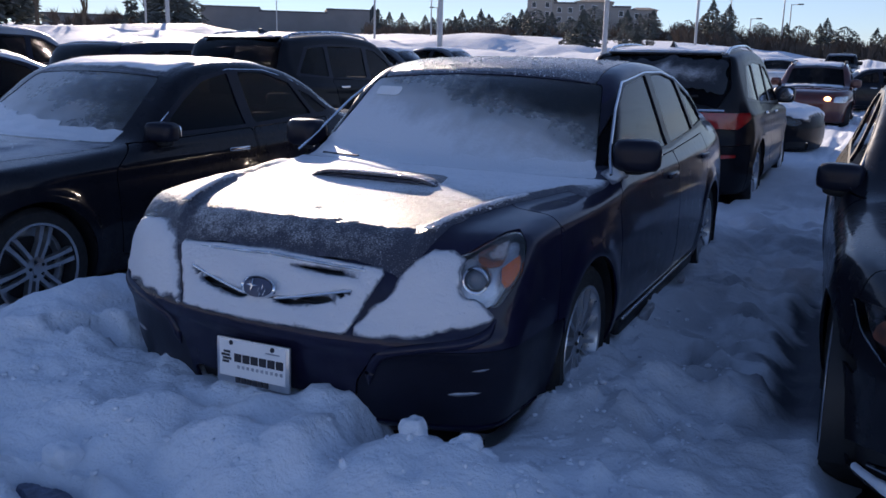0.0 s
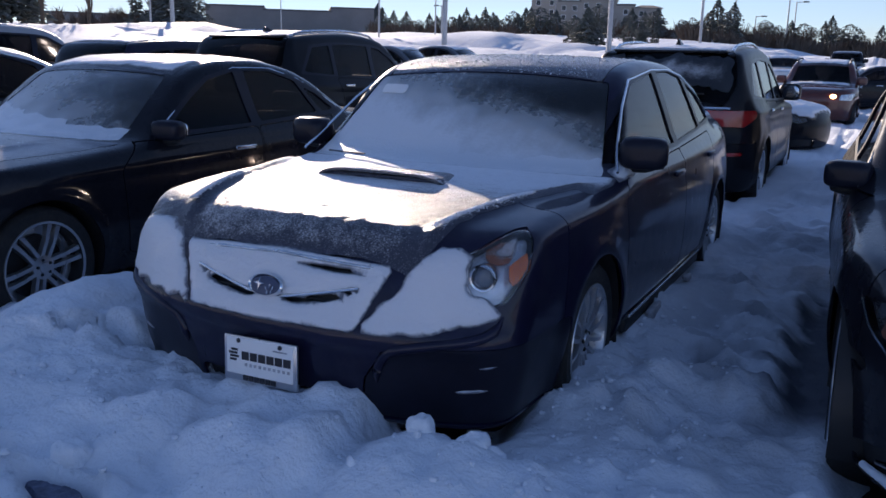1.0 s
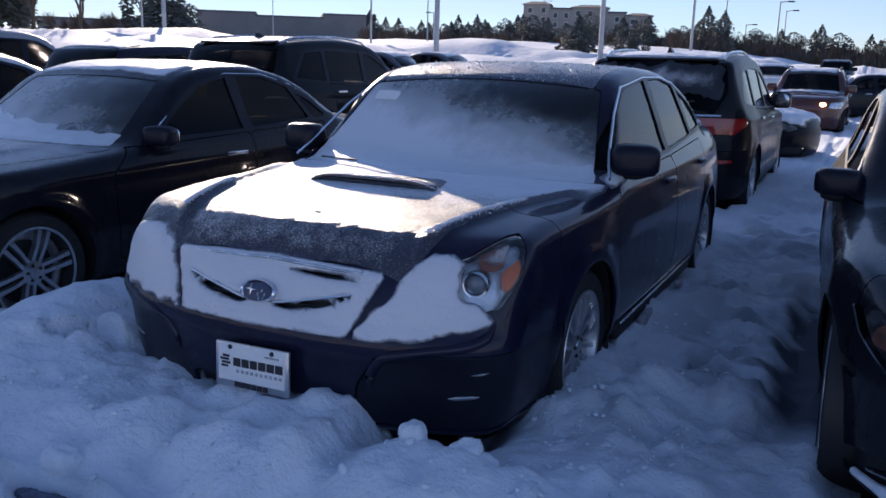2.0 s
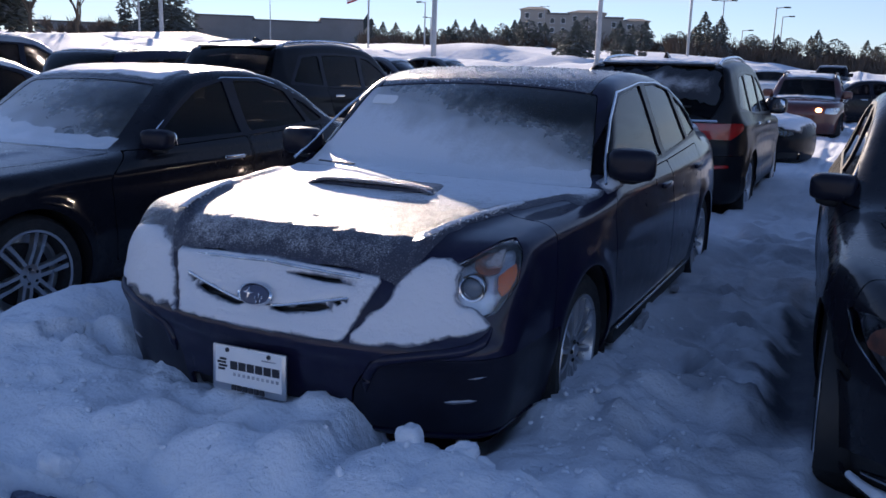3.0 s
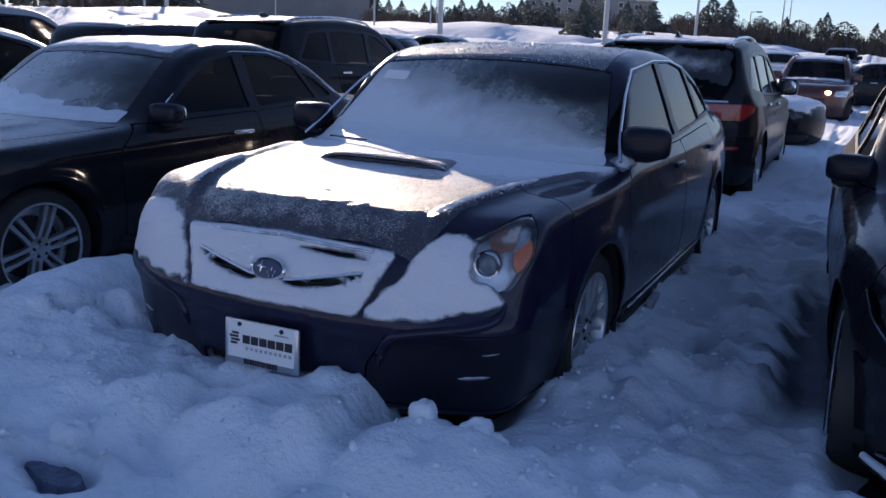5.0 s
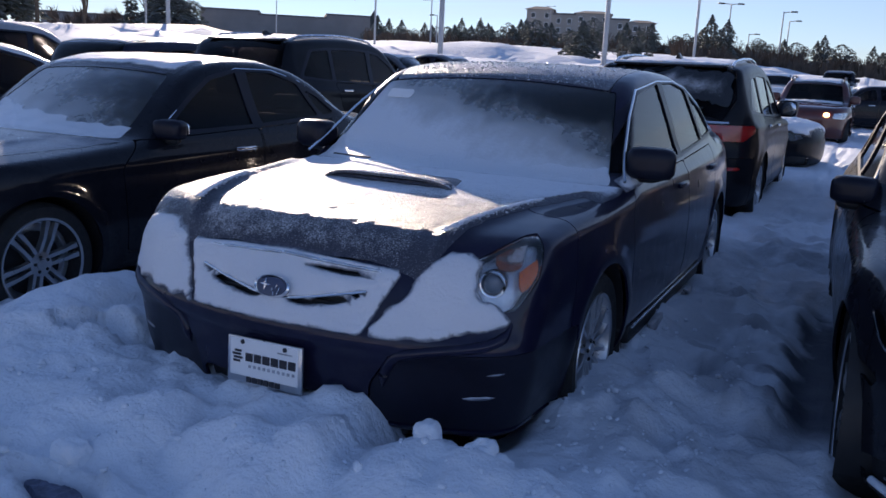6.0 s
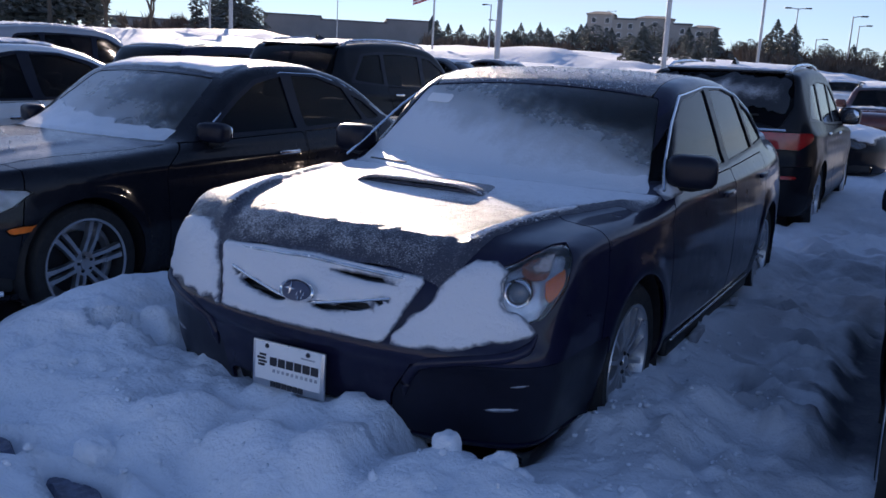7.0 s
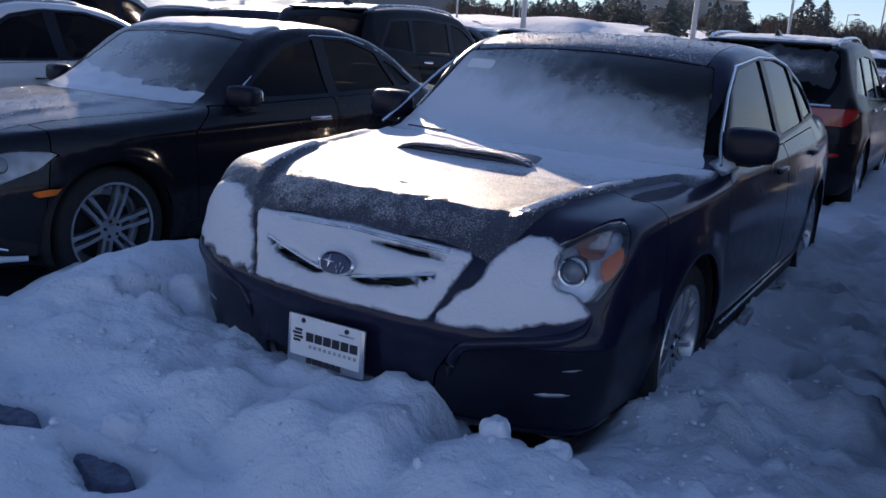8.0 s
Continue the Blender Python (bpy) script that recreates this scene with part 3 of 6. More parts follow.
# dark slush trodden into two fresh boot prints
for fx, fy, turn in ((-0.66, -0.72, 0.08), (-0.25, -0.695, -0.10)):
    SX, SY = np.meshgrid(np.linspace(-0.135, 0.135, 46), np.linspace(-0.06, 0.06, 22), indexing="ij")
    wide = 0.040 + 0.014 * np.sin(3.2 * SX / 0.135 + 0.6) + 0.008 * (vnoise(SX / 0.02, SY / 0.02, 5) - 0.5)
    rim = np.maximum(np.abs(SX) / 0.13, 0) ** 4 + (SY / wide) ** 2
    PX = fx + SX * math.cos(turn) - SY * math.sin(turn)
    PY = fy + SX * math.sin(turn) + SY * math.cos(turn)
    low = float(np.median(ground_height(PX[rim < 0.8], PY[rim < 0.8])))
    PZ = np.maximum(low, ground_height(PX, PY)) * 0 + low + 0.040 + 0.012 * (fbm(SX / 0.02, SY / 0.02, 8, 2) - 0.5) - 0.09 * np.clip(rim - 0.85, 0, 2)
    si = np.arange(PX.size).reshape(PX.shape)
    sq = np.stack([si[:-1, :-1], si[1:, :-1], si[1:, 1:], si[:-1, 1:]], -1).reshape(-1, 4)
    thing("boot_print", "dark wet slush in a fresh boot print", "boot print", (np.stack([PX, PY, PZ], -1).reshape(-1, 3), [tuple(q) for q in sq.tolist()]), M["slush"], group="boot prints in the snow")


def crumbs(n, seed, where, label):
    """Broken bits of snow lying loose on the surface."""
    rg = np.random.RandomState(seed)
    base = [blob((1, 1, 1), sub=1, rough=0.5, seed=k, power=2.6) for k in range(6)]
    V, F, k = [], [], 0
    while k < n:
        x, y = where(rg)
        r = 0.004 + 0.013 * rg.rand() ** 3
        v, f = base[rg.randint(6)]
        a = rg.rand() * 6.28
        c, q = math.cos(a), math.sin(a)
        z = float(ground_height(np.array(x), np.array(y)))
        o = v * (r, r * rg.uniform(0.6, 1.0), r * rg.uniform(0.5, 0.85))
        V.append(np.stack([x + o[:, 0] * c - o[:, 1] * q, y + o[:, 0] * q + o[:, 1] * c, z + r * 0.2 + o[:, 2]], 1))
        F += [tuple(i + len(v) * k for i in t) for t in f]
        k += 1
    return thing("snow_crumbs", label, "snow", (np.concatenate(V), F), M["snow"], kind="stuff", smooth=60)


crumbs(380, 71, lambda rg: (rg.uniform(0.85, 1.42), -0.35 + 2.6 * rg.rand() ** 1.4), "crumbs of broken snow along the trodden lane")
crumbs(380, 72, lambda rg: (rg.uniform(-1.5, 1.2), rg.uniform(-1.0, -0.1)), "crumbs of broken snow before the bumper")


# ---- cars ----
def wheel_parts(parent, at, r, side, style="multi", width=0.21, rim_r=None, n_spokes=10):
    """A wheel whose outer face looks along side (+1 or -1 in x)."""
    w = part("wheel", lathe([(-width / 2, r * 0.55), (-width / 2, r * 0.93), (-width / 2 + 0.02, r * 0.985), (-0.04, r), (0.04, r), (width / 2 - 0.02, r * 0.985), (width / 2, r * 0.93), (width / 2 - 0.008, r * 0.72), (width / 2 - 0.05, r * 0.68), (-0.02, r * 0.66), (-width / 2, r * 0.55)], 48), M["rubber"], parent)
    w.matrix_basis = Matrix.Translation(at) @ Matrix.Diagonal((side, 1, 1, 1))
    R = rim_r or r * 0.70
    o = width / 2 - 0.012
    part("rim", lathe([(o - 0.10, R * 0.86), (o - 0.02, R * 0.93), (o + 0.006, R * 0.95), (o + 0.010, R), (o - 0.004, R * 1.02), (o - 0.10, R * 1.0)], 48), M["alloy"], w)
    part("brake_disc", lathe([(o - 0.10, R * 0.2), (o - 0.09, R * 0.66), (o - 0.085, R * 0.68), (o - 0.08, R * 0.2)], 32), M["plastic"], w, "dark brake disc behind the spokes")
    sp = []
    for i in range(n_spokes):
        a = 2 * math.pi * i / n_spokes + 0.2
        for da in ((-0.10, 0.10) if style == "twin" else (0,)):
            ca, sa = math.cos(a), math.sin(a)
            t = Vector((0, -sa, ca))
            wd = R * (0.058 if style == "twin" else 0.05)
            p0, p1 = Vector((o - 0.018, ca * R * 0.20, sa * R * 0.20)) + t * da * R * 0.80, Vector((o - 0.004, ca * R * 0.95, sa * R * 0.95)) + t * da * R * 1.10
            vs = []
            for p, k in ((p0, 1.0), ((p0 + p1) / 2 + Vector((0.008, 0, 0)), 0.85), (p1, 1.25)):
                vs += [p + t * wd * k - Vector((0.03, 0, 0)), p + t * wd * k * 0.75, p - t * wd * k * 0.75, p - t * wd * k - Vector((0.03, 0, 0))]
            sp.append((np.array([v[:] for v in vs]), [(j * 4 + k, j * 4 + (k + 1) % 4, j * 4 + 4 + (k + 1) % 4, j * 4 + 4 + k) for j in (0, 1) for k in range(4)] + [(3, 2, 1, 0), (8, 9, 10, 11)]))
    part("spokes", join(*sp), M["alloy"], w, "silver alloy spokes", smooth=30)
    part("hub_cap", lathe([(o - 0.04, R * 0.27), (o - 0.016, R * 0.26), (o - 0.010, R * 0.13), (o - 0.004, R * 0.12), (o - 0.001, R * 0.06)], 24), M["alloy"], w)
    for i in range(5):
        a = 2 * math.pi * i / 5 + 0.5
        part("wheel_nut", moved(lathe([(o - 0.030, 0.009), (o - 0.006, 0.009), (o - 0.004, 0.005)], 6), pose(0, 0.165 * R * math.cos(a), 0.165 * R * math.sin(a))), M["plastic"], w)
    return w


def seat_mesh():
    return join(box(0.50, 0.52, 0.18, (0, 0, 0.28), 0.07, 3), moved(box(0.48, 0.16, 0.62, (0, 0, 0.30), 0.07, 3), pose(0, 0.24, 0.33, -18)), moved(box(0.26, 0.10, 0.18, (0, 0, 0), 0.045, 3), pose(0, 0.47, 1.03, -10)))


class Car:
    """Profile curves of a car body; x across, y from the nose backwards, z up."""

    def __init__(self, **k):
        self.k = k
        self.zc, self.plan, self.off, self.nose, self.tail = (pchip(k[n]) for n in ("zc", "plan", "off", "nose", "tail"))
        self.bow = pchip(k["bow"])
        self.L = k["L"]

    def W(self, y, z):
        w = self.plan(y) + self.off(z)
        for yw in self.k["axles"]:
            d = np.hypot(y - yw, z - self.k["hub_z"]) - self.k["arch"] - 0.02
            w = w + 0.014 * np.exp(-(d / 0.05) ** 2)
        for (z0, slope, amp, wd) in self.k.get("creases", ()):
            w = w + amp * np.exp(-((z - z0 - slope * y) / wd) ** 2)
        return w

    def top(self, x, y):
        x = np.abs(x)
        h = self.zc(y - self.bow(y) * x * x) - self.k.get("crown", 0.05) * x * x
        for (x0, sl, y0, y1, amp, wd) in self.k.get("ridges", ()):
            h = h + amp * np.exp(-((x - x0 - sl * (y - y0)) / wd) ** 2) * sstep(y0 - 0.1, y0 + 0.1, y) * sstep(y1 + 0.15, y1 - 0.1, y)
        return h

    def front(self, x, z):
        a, b = self.k.get("nose_plan", (0.25, 1.0))
        return self.nose(z) + a * x * x + b * x ** 6

    def rear(self, x, z):
        a, b = self.k.get("tail_plan", (0.15, 0.6))
        return self.tail(z) - a * x * x - b * x ** 6

    def field(self, x, y, z):
        k = self.k.get("soft", 0.07)
        g = smax(np.abs(x) - self.W(y, z), z - self.top(x, y), k)
        g = smax(g, self.front(x, z) - y, self.k.get("nose_soft", 0.06))
        g = smax(g, y - self.rear(x, z), 0.07)
        return smax(g, self.k["floor_z"] - z, 0.05)

    def shell(self, step):
        w = max(p[1] for p in self.k["plan"]) + 0.06
        h = max(p[1] for p in self.k["zc"]) + 0.06
        return surface(self.field, (-w, -0.08, self.k["floor_z"] - 0.06), (w, self.L + 0.08, h), step)

    def on_side(self, x, y, z, poly, side=0, depth=0.07):
        f = np.maximum(sdpoly(y, z, poly), self.W(y, z) - np.abs(x) - depth)
        return f if side == 0 else np.maximum(f, -side * x)

    def on_top(self, x, y, z, f, depth=0.06):
        return np.maximum(f, self.top(x, y) - z - depth)


def screen_fn(car, spec):
    """The outline of a windscreen or rear window, seen from above."""
    y0, a0, y1, a1, x0, x1 = spec

    def fn(x, y, z):
        f = np.maximum(np.maximum(y0 + a0 * x * x - y, y - y1 - a1 * x * x), np.abs(x) - (x0 + (x1 - x0) * np.clip((y - y0) / (y1 - y0), -0.2, 1.3)))
        return car.on_top(x, y, z, f, 0.10)
    return fn


def build_car(car, name, label, paint, at, step=0.03, style="multi", spokes=10, glass="glass", screen="glass", cabin=True, group="", category="car"):
    """Body panels, glass, wheels and cabin of a car, as parts under one Empty."""
    k = car.k
    root = thing(name, label, category, at=at, group=group)
    sh = car.shell(step)
    hz, ar = k["hub_z"], k["arch"]
    for yw in k["axles"]:
        sh = split(sh, lambda x, y, z: np.maximum(np.hypot(y - yw, z - hz) - ar, 0.45 - np.abs(x)))[1]
    raw = sh
    t = 0.012
    # glass
    for nm, sp, mt in (("windscreen", k["screen"], screen), ("rear_window", k["rear_screen"], glass)):
        fn = screen_fn(car, sp)
        g, sh = take(sh, fn, 0.002)
        if g[1]:
            part(nm, thick(g, 0.006, -0.004), M[mt], root).visible_shadow = mt != "glass"
    for poly in k["windows"]:
        for side in (1, -1):
            fn = lambda x, y, z: car.on_side(x, y, z, poly, side, 0.09)
            g, sh = take(sh, fn, 0.001)
            if g[1]:
                wdw = part("side_window", thick(g, 0.005, -0.008), M[glass], root)
                wdw.visible_shadow = True
    trim = k.get("trim")
    if trim:
        for side in (1, -1):
            g, sh = take(sh, lambda x, y, z: car.on_side(x, y, z, trim, side, 0.12), 0.0)
            part("window_surround", thick(g, 0.012, 0.001), M["gloss_black"], root)
    for nm, fn, mt, depth in k.get("patches", ()):
        for side in (1, -1):
            g, sh = take(sh, lambda x, y, z: np.maximum(fn(car, x, y, z), -side * x + 0.0), 0.0025)
            if g[1]:
                part(nm, thick(g, 0.01, depth), M[mt], root)
    if "hood" in k:
        g, sh = take(sh, lambda x, y, z: car.on_top(x, y, z, sdpoly(x, y - k.get("hood_bow", 0.2) * x * x, k["hood"]), 0.10), 0.003)
        part("bonnet", thick(g, t), M[k["hood_mat"]] if "hood_mat" in k else paint, root)
    if "bumper" in k:
        yb, zb = k["bumper"]
        g, sh = take(sh, lambda x, y, z: np.maximum(y - yb - (z - 0.5) * 0.15, z - zb), 0.003)
        part("front_bumper", thick(g, t), paint, root)
    if "rear_bumper" in k:
        yb, zb = k["rear_bumper"]
        g, sh = take(sh, lambda x, y, z: np.maximum(yb - y, z - zb), 0.003)
        part("rear_bumper", thick(g, t), paint, root)
    for poly in k.get("doors", ()):
        for side in (1, -1):
            g, sh = take(sh, lambda x, y, z: car.on_side(x, y, z, poly, side, 0.14), 0.003)
            if g[1]:
                part("door", thick(g, t), paint, root)
    for hy, hzz in k.get("handles", ()):
        for side in (1, -1):
            wx = float(car.W(np.array(hy), np.array(hzz)))
            part("door_handle", moved(box(0.03, 0.20, 0.03, (0, 0, 0), 0.012), pose(side * (wx + 0.012), hy, hzz)), M[k.get("handle_mat", "chrome")], root)
    if "boot" in k:
        g, sh = take(sh, lambda x, y, z: np.maximum(np.maximum(k["boot"][0] - 0.2 * x * x - y, np.abs(x) - k["boot"][1]), k["boot"][2] - z), 0.003)
        part("boot_lid", thick(g, t), paint, root)
    if "roof_y" in k:
        r0, r1 = k["roof_y"]
        g, sh = take(sh, lambda x, y, z: car.on_top(x, y, z, np.maximum(np.maximum(r0 - y, y - r1), np.abs(x) - k["roof_w"]), 0.10), 0.002)
        part("roof", thick(g, t), M[k.get("roof_mat", "frost_paint")], root)
    part("body", thick(sh, t), paint, root)
    # wheel wells, floor
    for yw in k["axles"]:
        for side in (1, -1):
            wx = float(car.plan(np.array(yw)))
            a = np.linspace(-0.35, math.pi + 0.35, 20)
            ins, outs = wx - 0.38, wx - 0.012
            V = np.array([(side * xx, yw + (ar + 0.01) * math.cos(b), hz + (ar + 0.01) * math.sin(b)) for xx in (ins, outs) for b in a])
            n = len(a)
            F = [(i, i + 1, n + i + 1, n + i) for i in range(n - 1)] + [tuple(range(n))]
            part("wheel_arch_liner", (V, F), M["plastic"], root)
            wheel_parts(root, (side * (wx - 0.125), yw, hz), hz + 0.0, side, style, rim_r=hz * k.get("rim", 0.72), n_spokes=spokes)
    if cabin:
        y0 = k["screen"][0]
        zf = 0.38
        part("cabin_floor", box(1.3, k["cab_len"] + 0.7, 0.04, (0, y0 + k["cab_len"] / 2 + 0.35, zf)), M["plastic"], root)
        part("dashboard", moved(blob((0.68, 0.30, 0.20), sub=3, power=4), pose(0, y0 + 0.40, k["belt"] - 0.16, 0)), M["plastic"], root)
        tor = []
        for i in range(24):
            a = 2 * math.pi * i / 24
            tor.append((0.185 * math.cos(a), 0, 0.185 * math.sin(a)))
        tor.append(tor[0])
        part("steering_wheel", moved(join(tube(tor, 0.015, 8), box(0.34, 0.02, 0.05, (0, 0, -0.02), 0.008), box(0.05, 0.02, 0.18, (0, 0, -0.09), 0.008), blob((0.07, 0.03, 0.06))), pose(0.36, y0 + 0.72, k["belt"] - 0.06, -25)), M["plastic"], root)
        sm = seat_mesh()
        me = mesh_of(sm, M["seat"])
        for sx, sy, sh in ((0.36, 1.12, 0.93), (-0.36, 1.12, 0.93), (0.36, 1.78, 0.78), (-0.36, 1.78, 0.78)):
            s = new("seat", me)
            s.parent = root
            s.matrix_basis = pose(sx, y0 + sy, zf - 0.06) @ Matrix.Diagonal((1, 1, sh * k["roof"] / 1.47, 1))
        part("rear_view_mirror", moved(box(0.24, 0.03, 0.065, (0, 0, 0), 0.02, 3), pose(0, k["screen"][2] - 0.02, k["roof"] - 0.14)), M["plastic"], root)
    # door mirrors
    my, mz = k["mirror"]
    for side in (1, -1):
        wx = float(car.W(np.array(my), np.array(mz))) - k.get("mirror_in", 0.0)
        sx, sy, sz = k.get("mirror_size", (0.115, 0.085, 0.085))
        hs = part("mirror_housing", moved(blob((sx, sy, sz), sub=3, power=4.6), pose(side * (wx - 0.045 + sx), my - 0.01, mz + 0.05, 0, 0, side * 12)), M[k["mirror_mat"]] if "mirror_mat" in k else paint, root)
        part("mirror_arm", moved(blob((0.09, 0.035, 0.03), sub=2, power=3), pose(side * (wx + 0.03), my + 0.0, mz - 0.01)), M["plastic"], hs)
        part("mirror_glass", moved(blob((sx * 0.88, 0.012, sz * 0.82), sub=2, power=3.5), pose(side * (wx - 0.045 + sx), my - 0.01 + sy * 0.93, mz + 0.05, 0, 0, side * 12)), M["chrome"], hs)
    car.raw = raw
    return root


OFF = [(0.1, -0.10), (0.2, -0.06), (0.32, -0.02), (0.5, 0.0), (0.66, 0.0), (0.8, -0.012), (0.90, -0.03), (0.97, -0.06), (1.05, -0.095), (1.4, -0.20), (1.52, -0.25)]

HEADLAMP = [(0.60, 0.74), (0.64, 0.70), (0.80, 0.645), (0.93, 0.67), (1.01, 0.76), (1.03, 0.85), (1.01, 0.885), (0.95, 0.880), (0.882, 0.857), (0.806, 0.824), (0.70, 0.79)]
GRILLE = [(-0.43, 0.752), (0.0, 0.772), (0.43, 0.752), (0.345, 0.565), (-0.345, 0.565)]
navy_form = Car(
    L=4.735, floor_z=0.20, hub_z=0.325, arch=0.365, axles=(1.0, 3.75), rim=0.73, belt=0.98, roof=1.47, cab_len=2.5,
    zc=[(-0.1, 0.62), (0.0, 0.70), (0.06, 0.755), (0.12, 0.812), (0.165, 0.850), (0.24, 0.882), (0.4, 0.915), (0.6, 0.938), (0.9, 0.958), (1.13, 0.972), (1.20, 0.985), (1.54, 1.195), (1.82, 1.375), (1.95, 1.425), (2.12, 1.455), (2.5, 1.48), (2.9, 1.47), (3.3, 1.42), (3.5, 1.37), (3.8, 1.22), (4.02, 1.11), (4.15, 1.085), (4.45, 1.08), (4.68, 1.06), (4.78, 1.0)],
    bow=[(0.0, 0.0), (0.6, 0.05), (1.2, 0.34), (1.6, 0.29), (2.0, 0.12), (2.6, 0.0), (3.4, -0.12), (4.0, -0.25), (4.4, -0.05), (4.8, 0.0)],
    plan=[(-0.05, 0.80), (0.15, 0.845), (0.3, 0.868), (0.6, 0.885), (1.0, 0.897), (1.6, 0.905), (2.6, 0.91), (3.6, 0.905), (4.1, 0.885), (4.5, 0.84), (4.8, 0.77)],
    off=[(0.1, -0.10), (0.2, -0.06), (0.32, -0.02), (0.5, 0.0), (0.66, 0.0), (0.8, -0.012), (0.90, -0.03), (0.97, -0.06), (1.05, -0.10), (1.2, -0.152), (1.4, -0.225), (1.52, -0.275)],
    nose=[(0.1, 0.12), (0.22, 0.06), (0.32, 0.028), (0.42, 0.012), (0.475, 0.004), (0.515, -0.016), (0.55, -0.014), (0.585, 0.008), (0.66, 0.035), (0.75, 0.07), (0.85, 0.13), (1.0, 0.25)],
    tail=[(0.1, 4.60), (0.3, 4.70), (0.5, 4.735), (0.7, 4.72), (1.0, 4.69), (1.1, 4.66)],
    crown=0.05, ridges=((0.505, 0.24, 0.12, 1.15, 0.022, 0.035),), creases=((0.86, 0.02, 0.006, 0.03),),
    screen=(1.155, 0.39, 1.84, 0.08, 0.825, 0.640), rear_screen=(3.42, -0.1, 4.03, -0.25, 0.56, 0.62),
    windows=([(1.44, 1.0), (1.745, 1.215), (2.0, 1.34), (2.48, 1.395), (2.56, 1.02)], [(2.66, 1.025), (2.585, 1.395), (2.9, 1.40), (3.18, 1.365), (3.36, 1.06)], [(3.42, 1.07), (3.27, 1.335), (3.5, 1.26), (3.74, 1.10)]),
    trim=[(1.35, 0.985), (1.735, 1.245), (1.98, 1.37), (2.5, 1.418), (2.9, 1.42), (3.22, 1.385), (3.52, 1.29), (3.85, 1.10), (3.84, 1.075), (2.6, 1.0)],
    hood=[(-0.47, 0.10), (0.47, 0.10), (0.60, 0.45), (0.70, 1.12), (0.6, 1.17), (-0.6, 1.17), (-0.70, 1.12), (-0.60, 0.45)], hood_bow=0.25,
    bumper=(0.60, 0.95), rear_bumper=(4.42, 0.62), boot=(4.05, 0.62, 0.75), nose_plan=(0.22, 0.15), nose_soft=0.085, hood_mat="frost_paint", roof_y=(1.87, 3.35), roof_w=0.60, roof_mat="rime_paint",
    patches=(("headlamp_lens", lambda c, x, y, z: np.maximum(sdpoly(np.abs(x) + 0.5 * y, z, HEADLAMP), y - 0.72), "lens", 0.002),
             ("grille", lambda c, x, y, z: np.maximum(sdpoly(x, z, GRILLE), y - 0.3), "plastic", -0.035),
             # recess panel run back to the arch, its black standing for body shade
             ("fog_recess", lambda c, x, y, z: np.maximum(sdpoly(np.abs(x), z, [(0.36, 0.235), (0.375, 0.38), (0.45, 0.495), (0.60, 0.515), (1.0, 0.53), (1.0, 0.235)]), y - 0.66), "gloss_black", -0.006),
             ("lower_intake", lambda c, x, y, z: np.maximum(sdpoly(x, z, [(-0.34, 0.23), (0.34, 0.23), (0.345, 0.31), (-0.345, 0.31)]), y - 0.3), "plastic", -0.03)),
    doors=([(1.42, 0.30), (1.40, 0.85), (1.50, 0.955), (2.62, 0.985), (2.60, 0.30)], [(2.61, 0.30), (2.63, 0.985), (3.6, 1.02), (3.50, 0.72), (3.32, 0.45), (3.28, 0.30)]),
    handles=((2.42, 0.87), (3.42, 0.89)), handle_mat="paint_navy", mirror=(1.57, 1.0), mirror_size=(0.108, 0.075, 0.072), mirror_in=-0.01, mirror_mat="gloss_black",
)
hero = build_car(navy_form, "sedan", "dark navy sedan half covered in frozen snow, dealer plate", M["paint_navy"], pose(0, 0, 0), step=0.024, spokes=14, screen="frost")

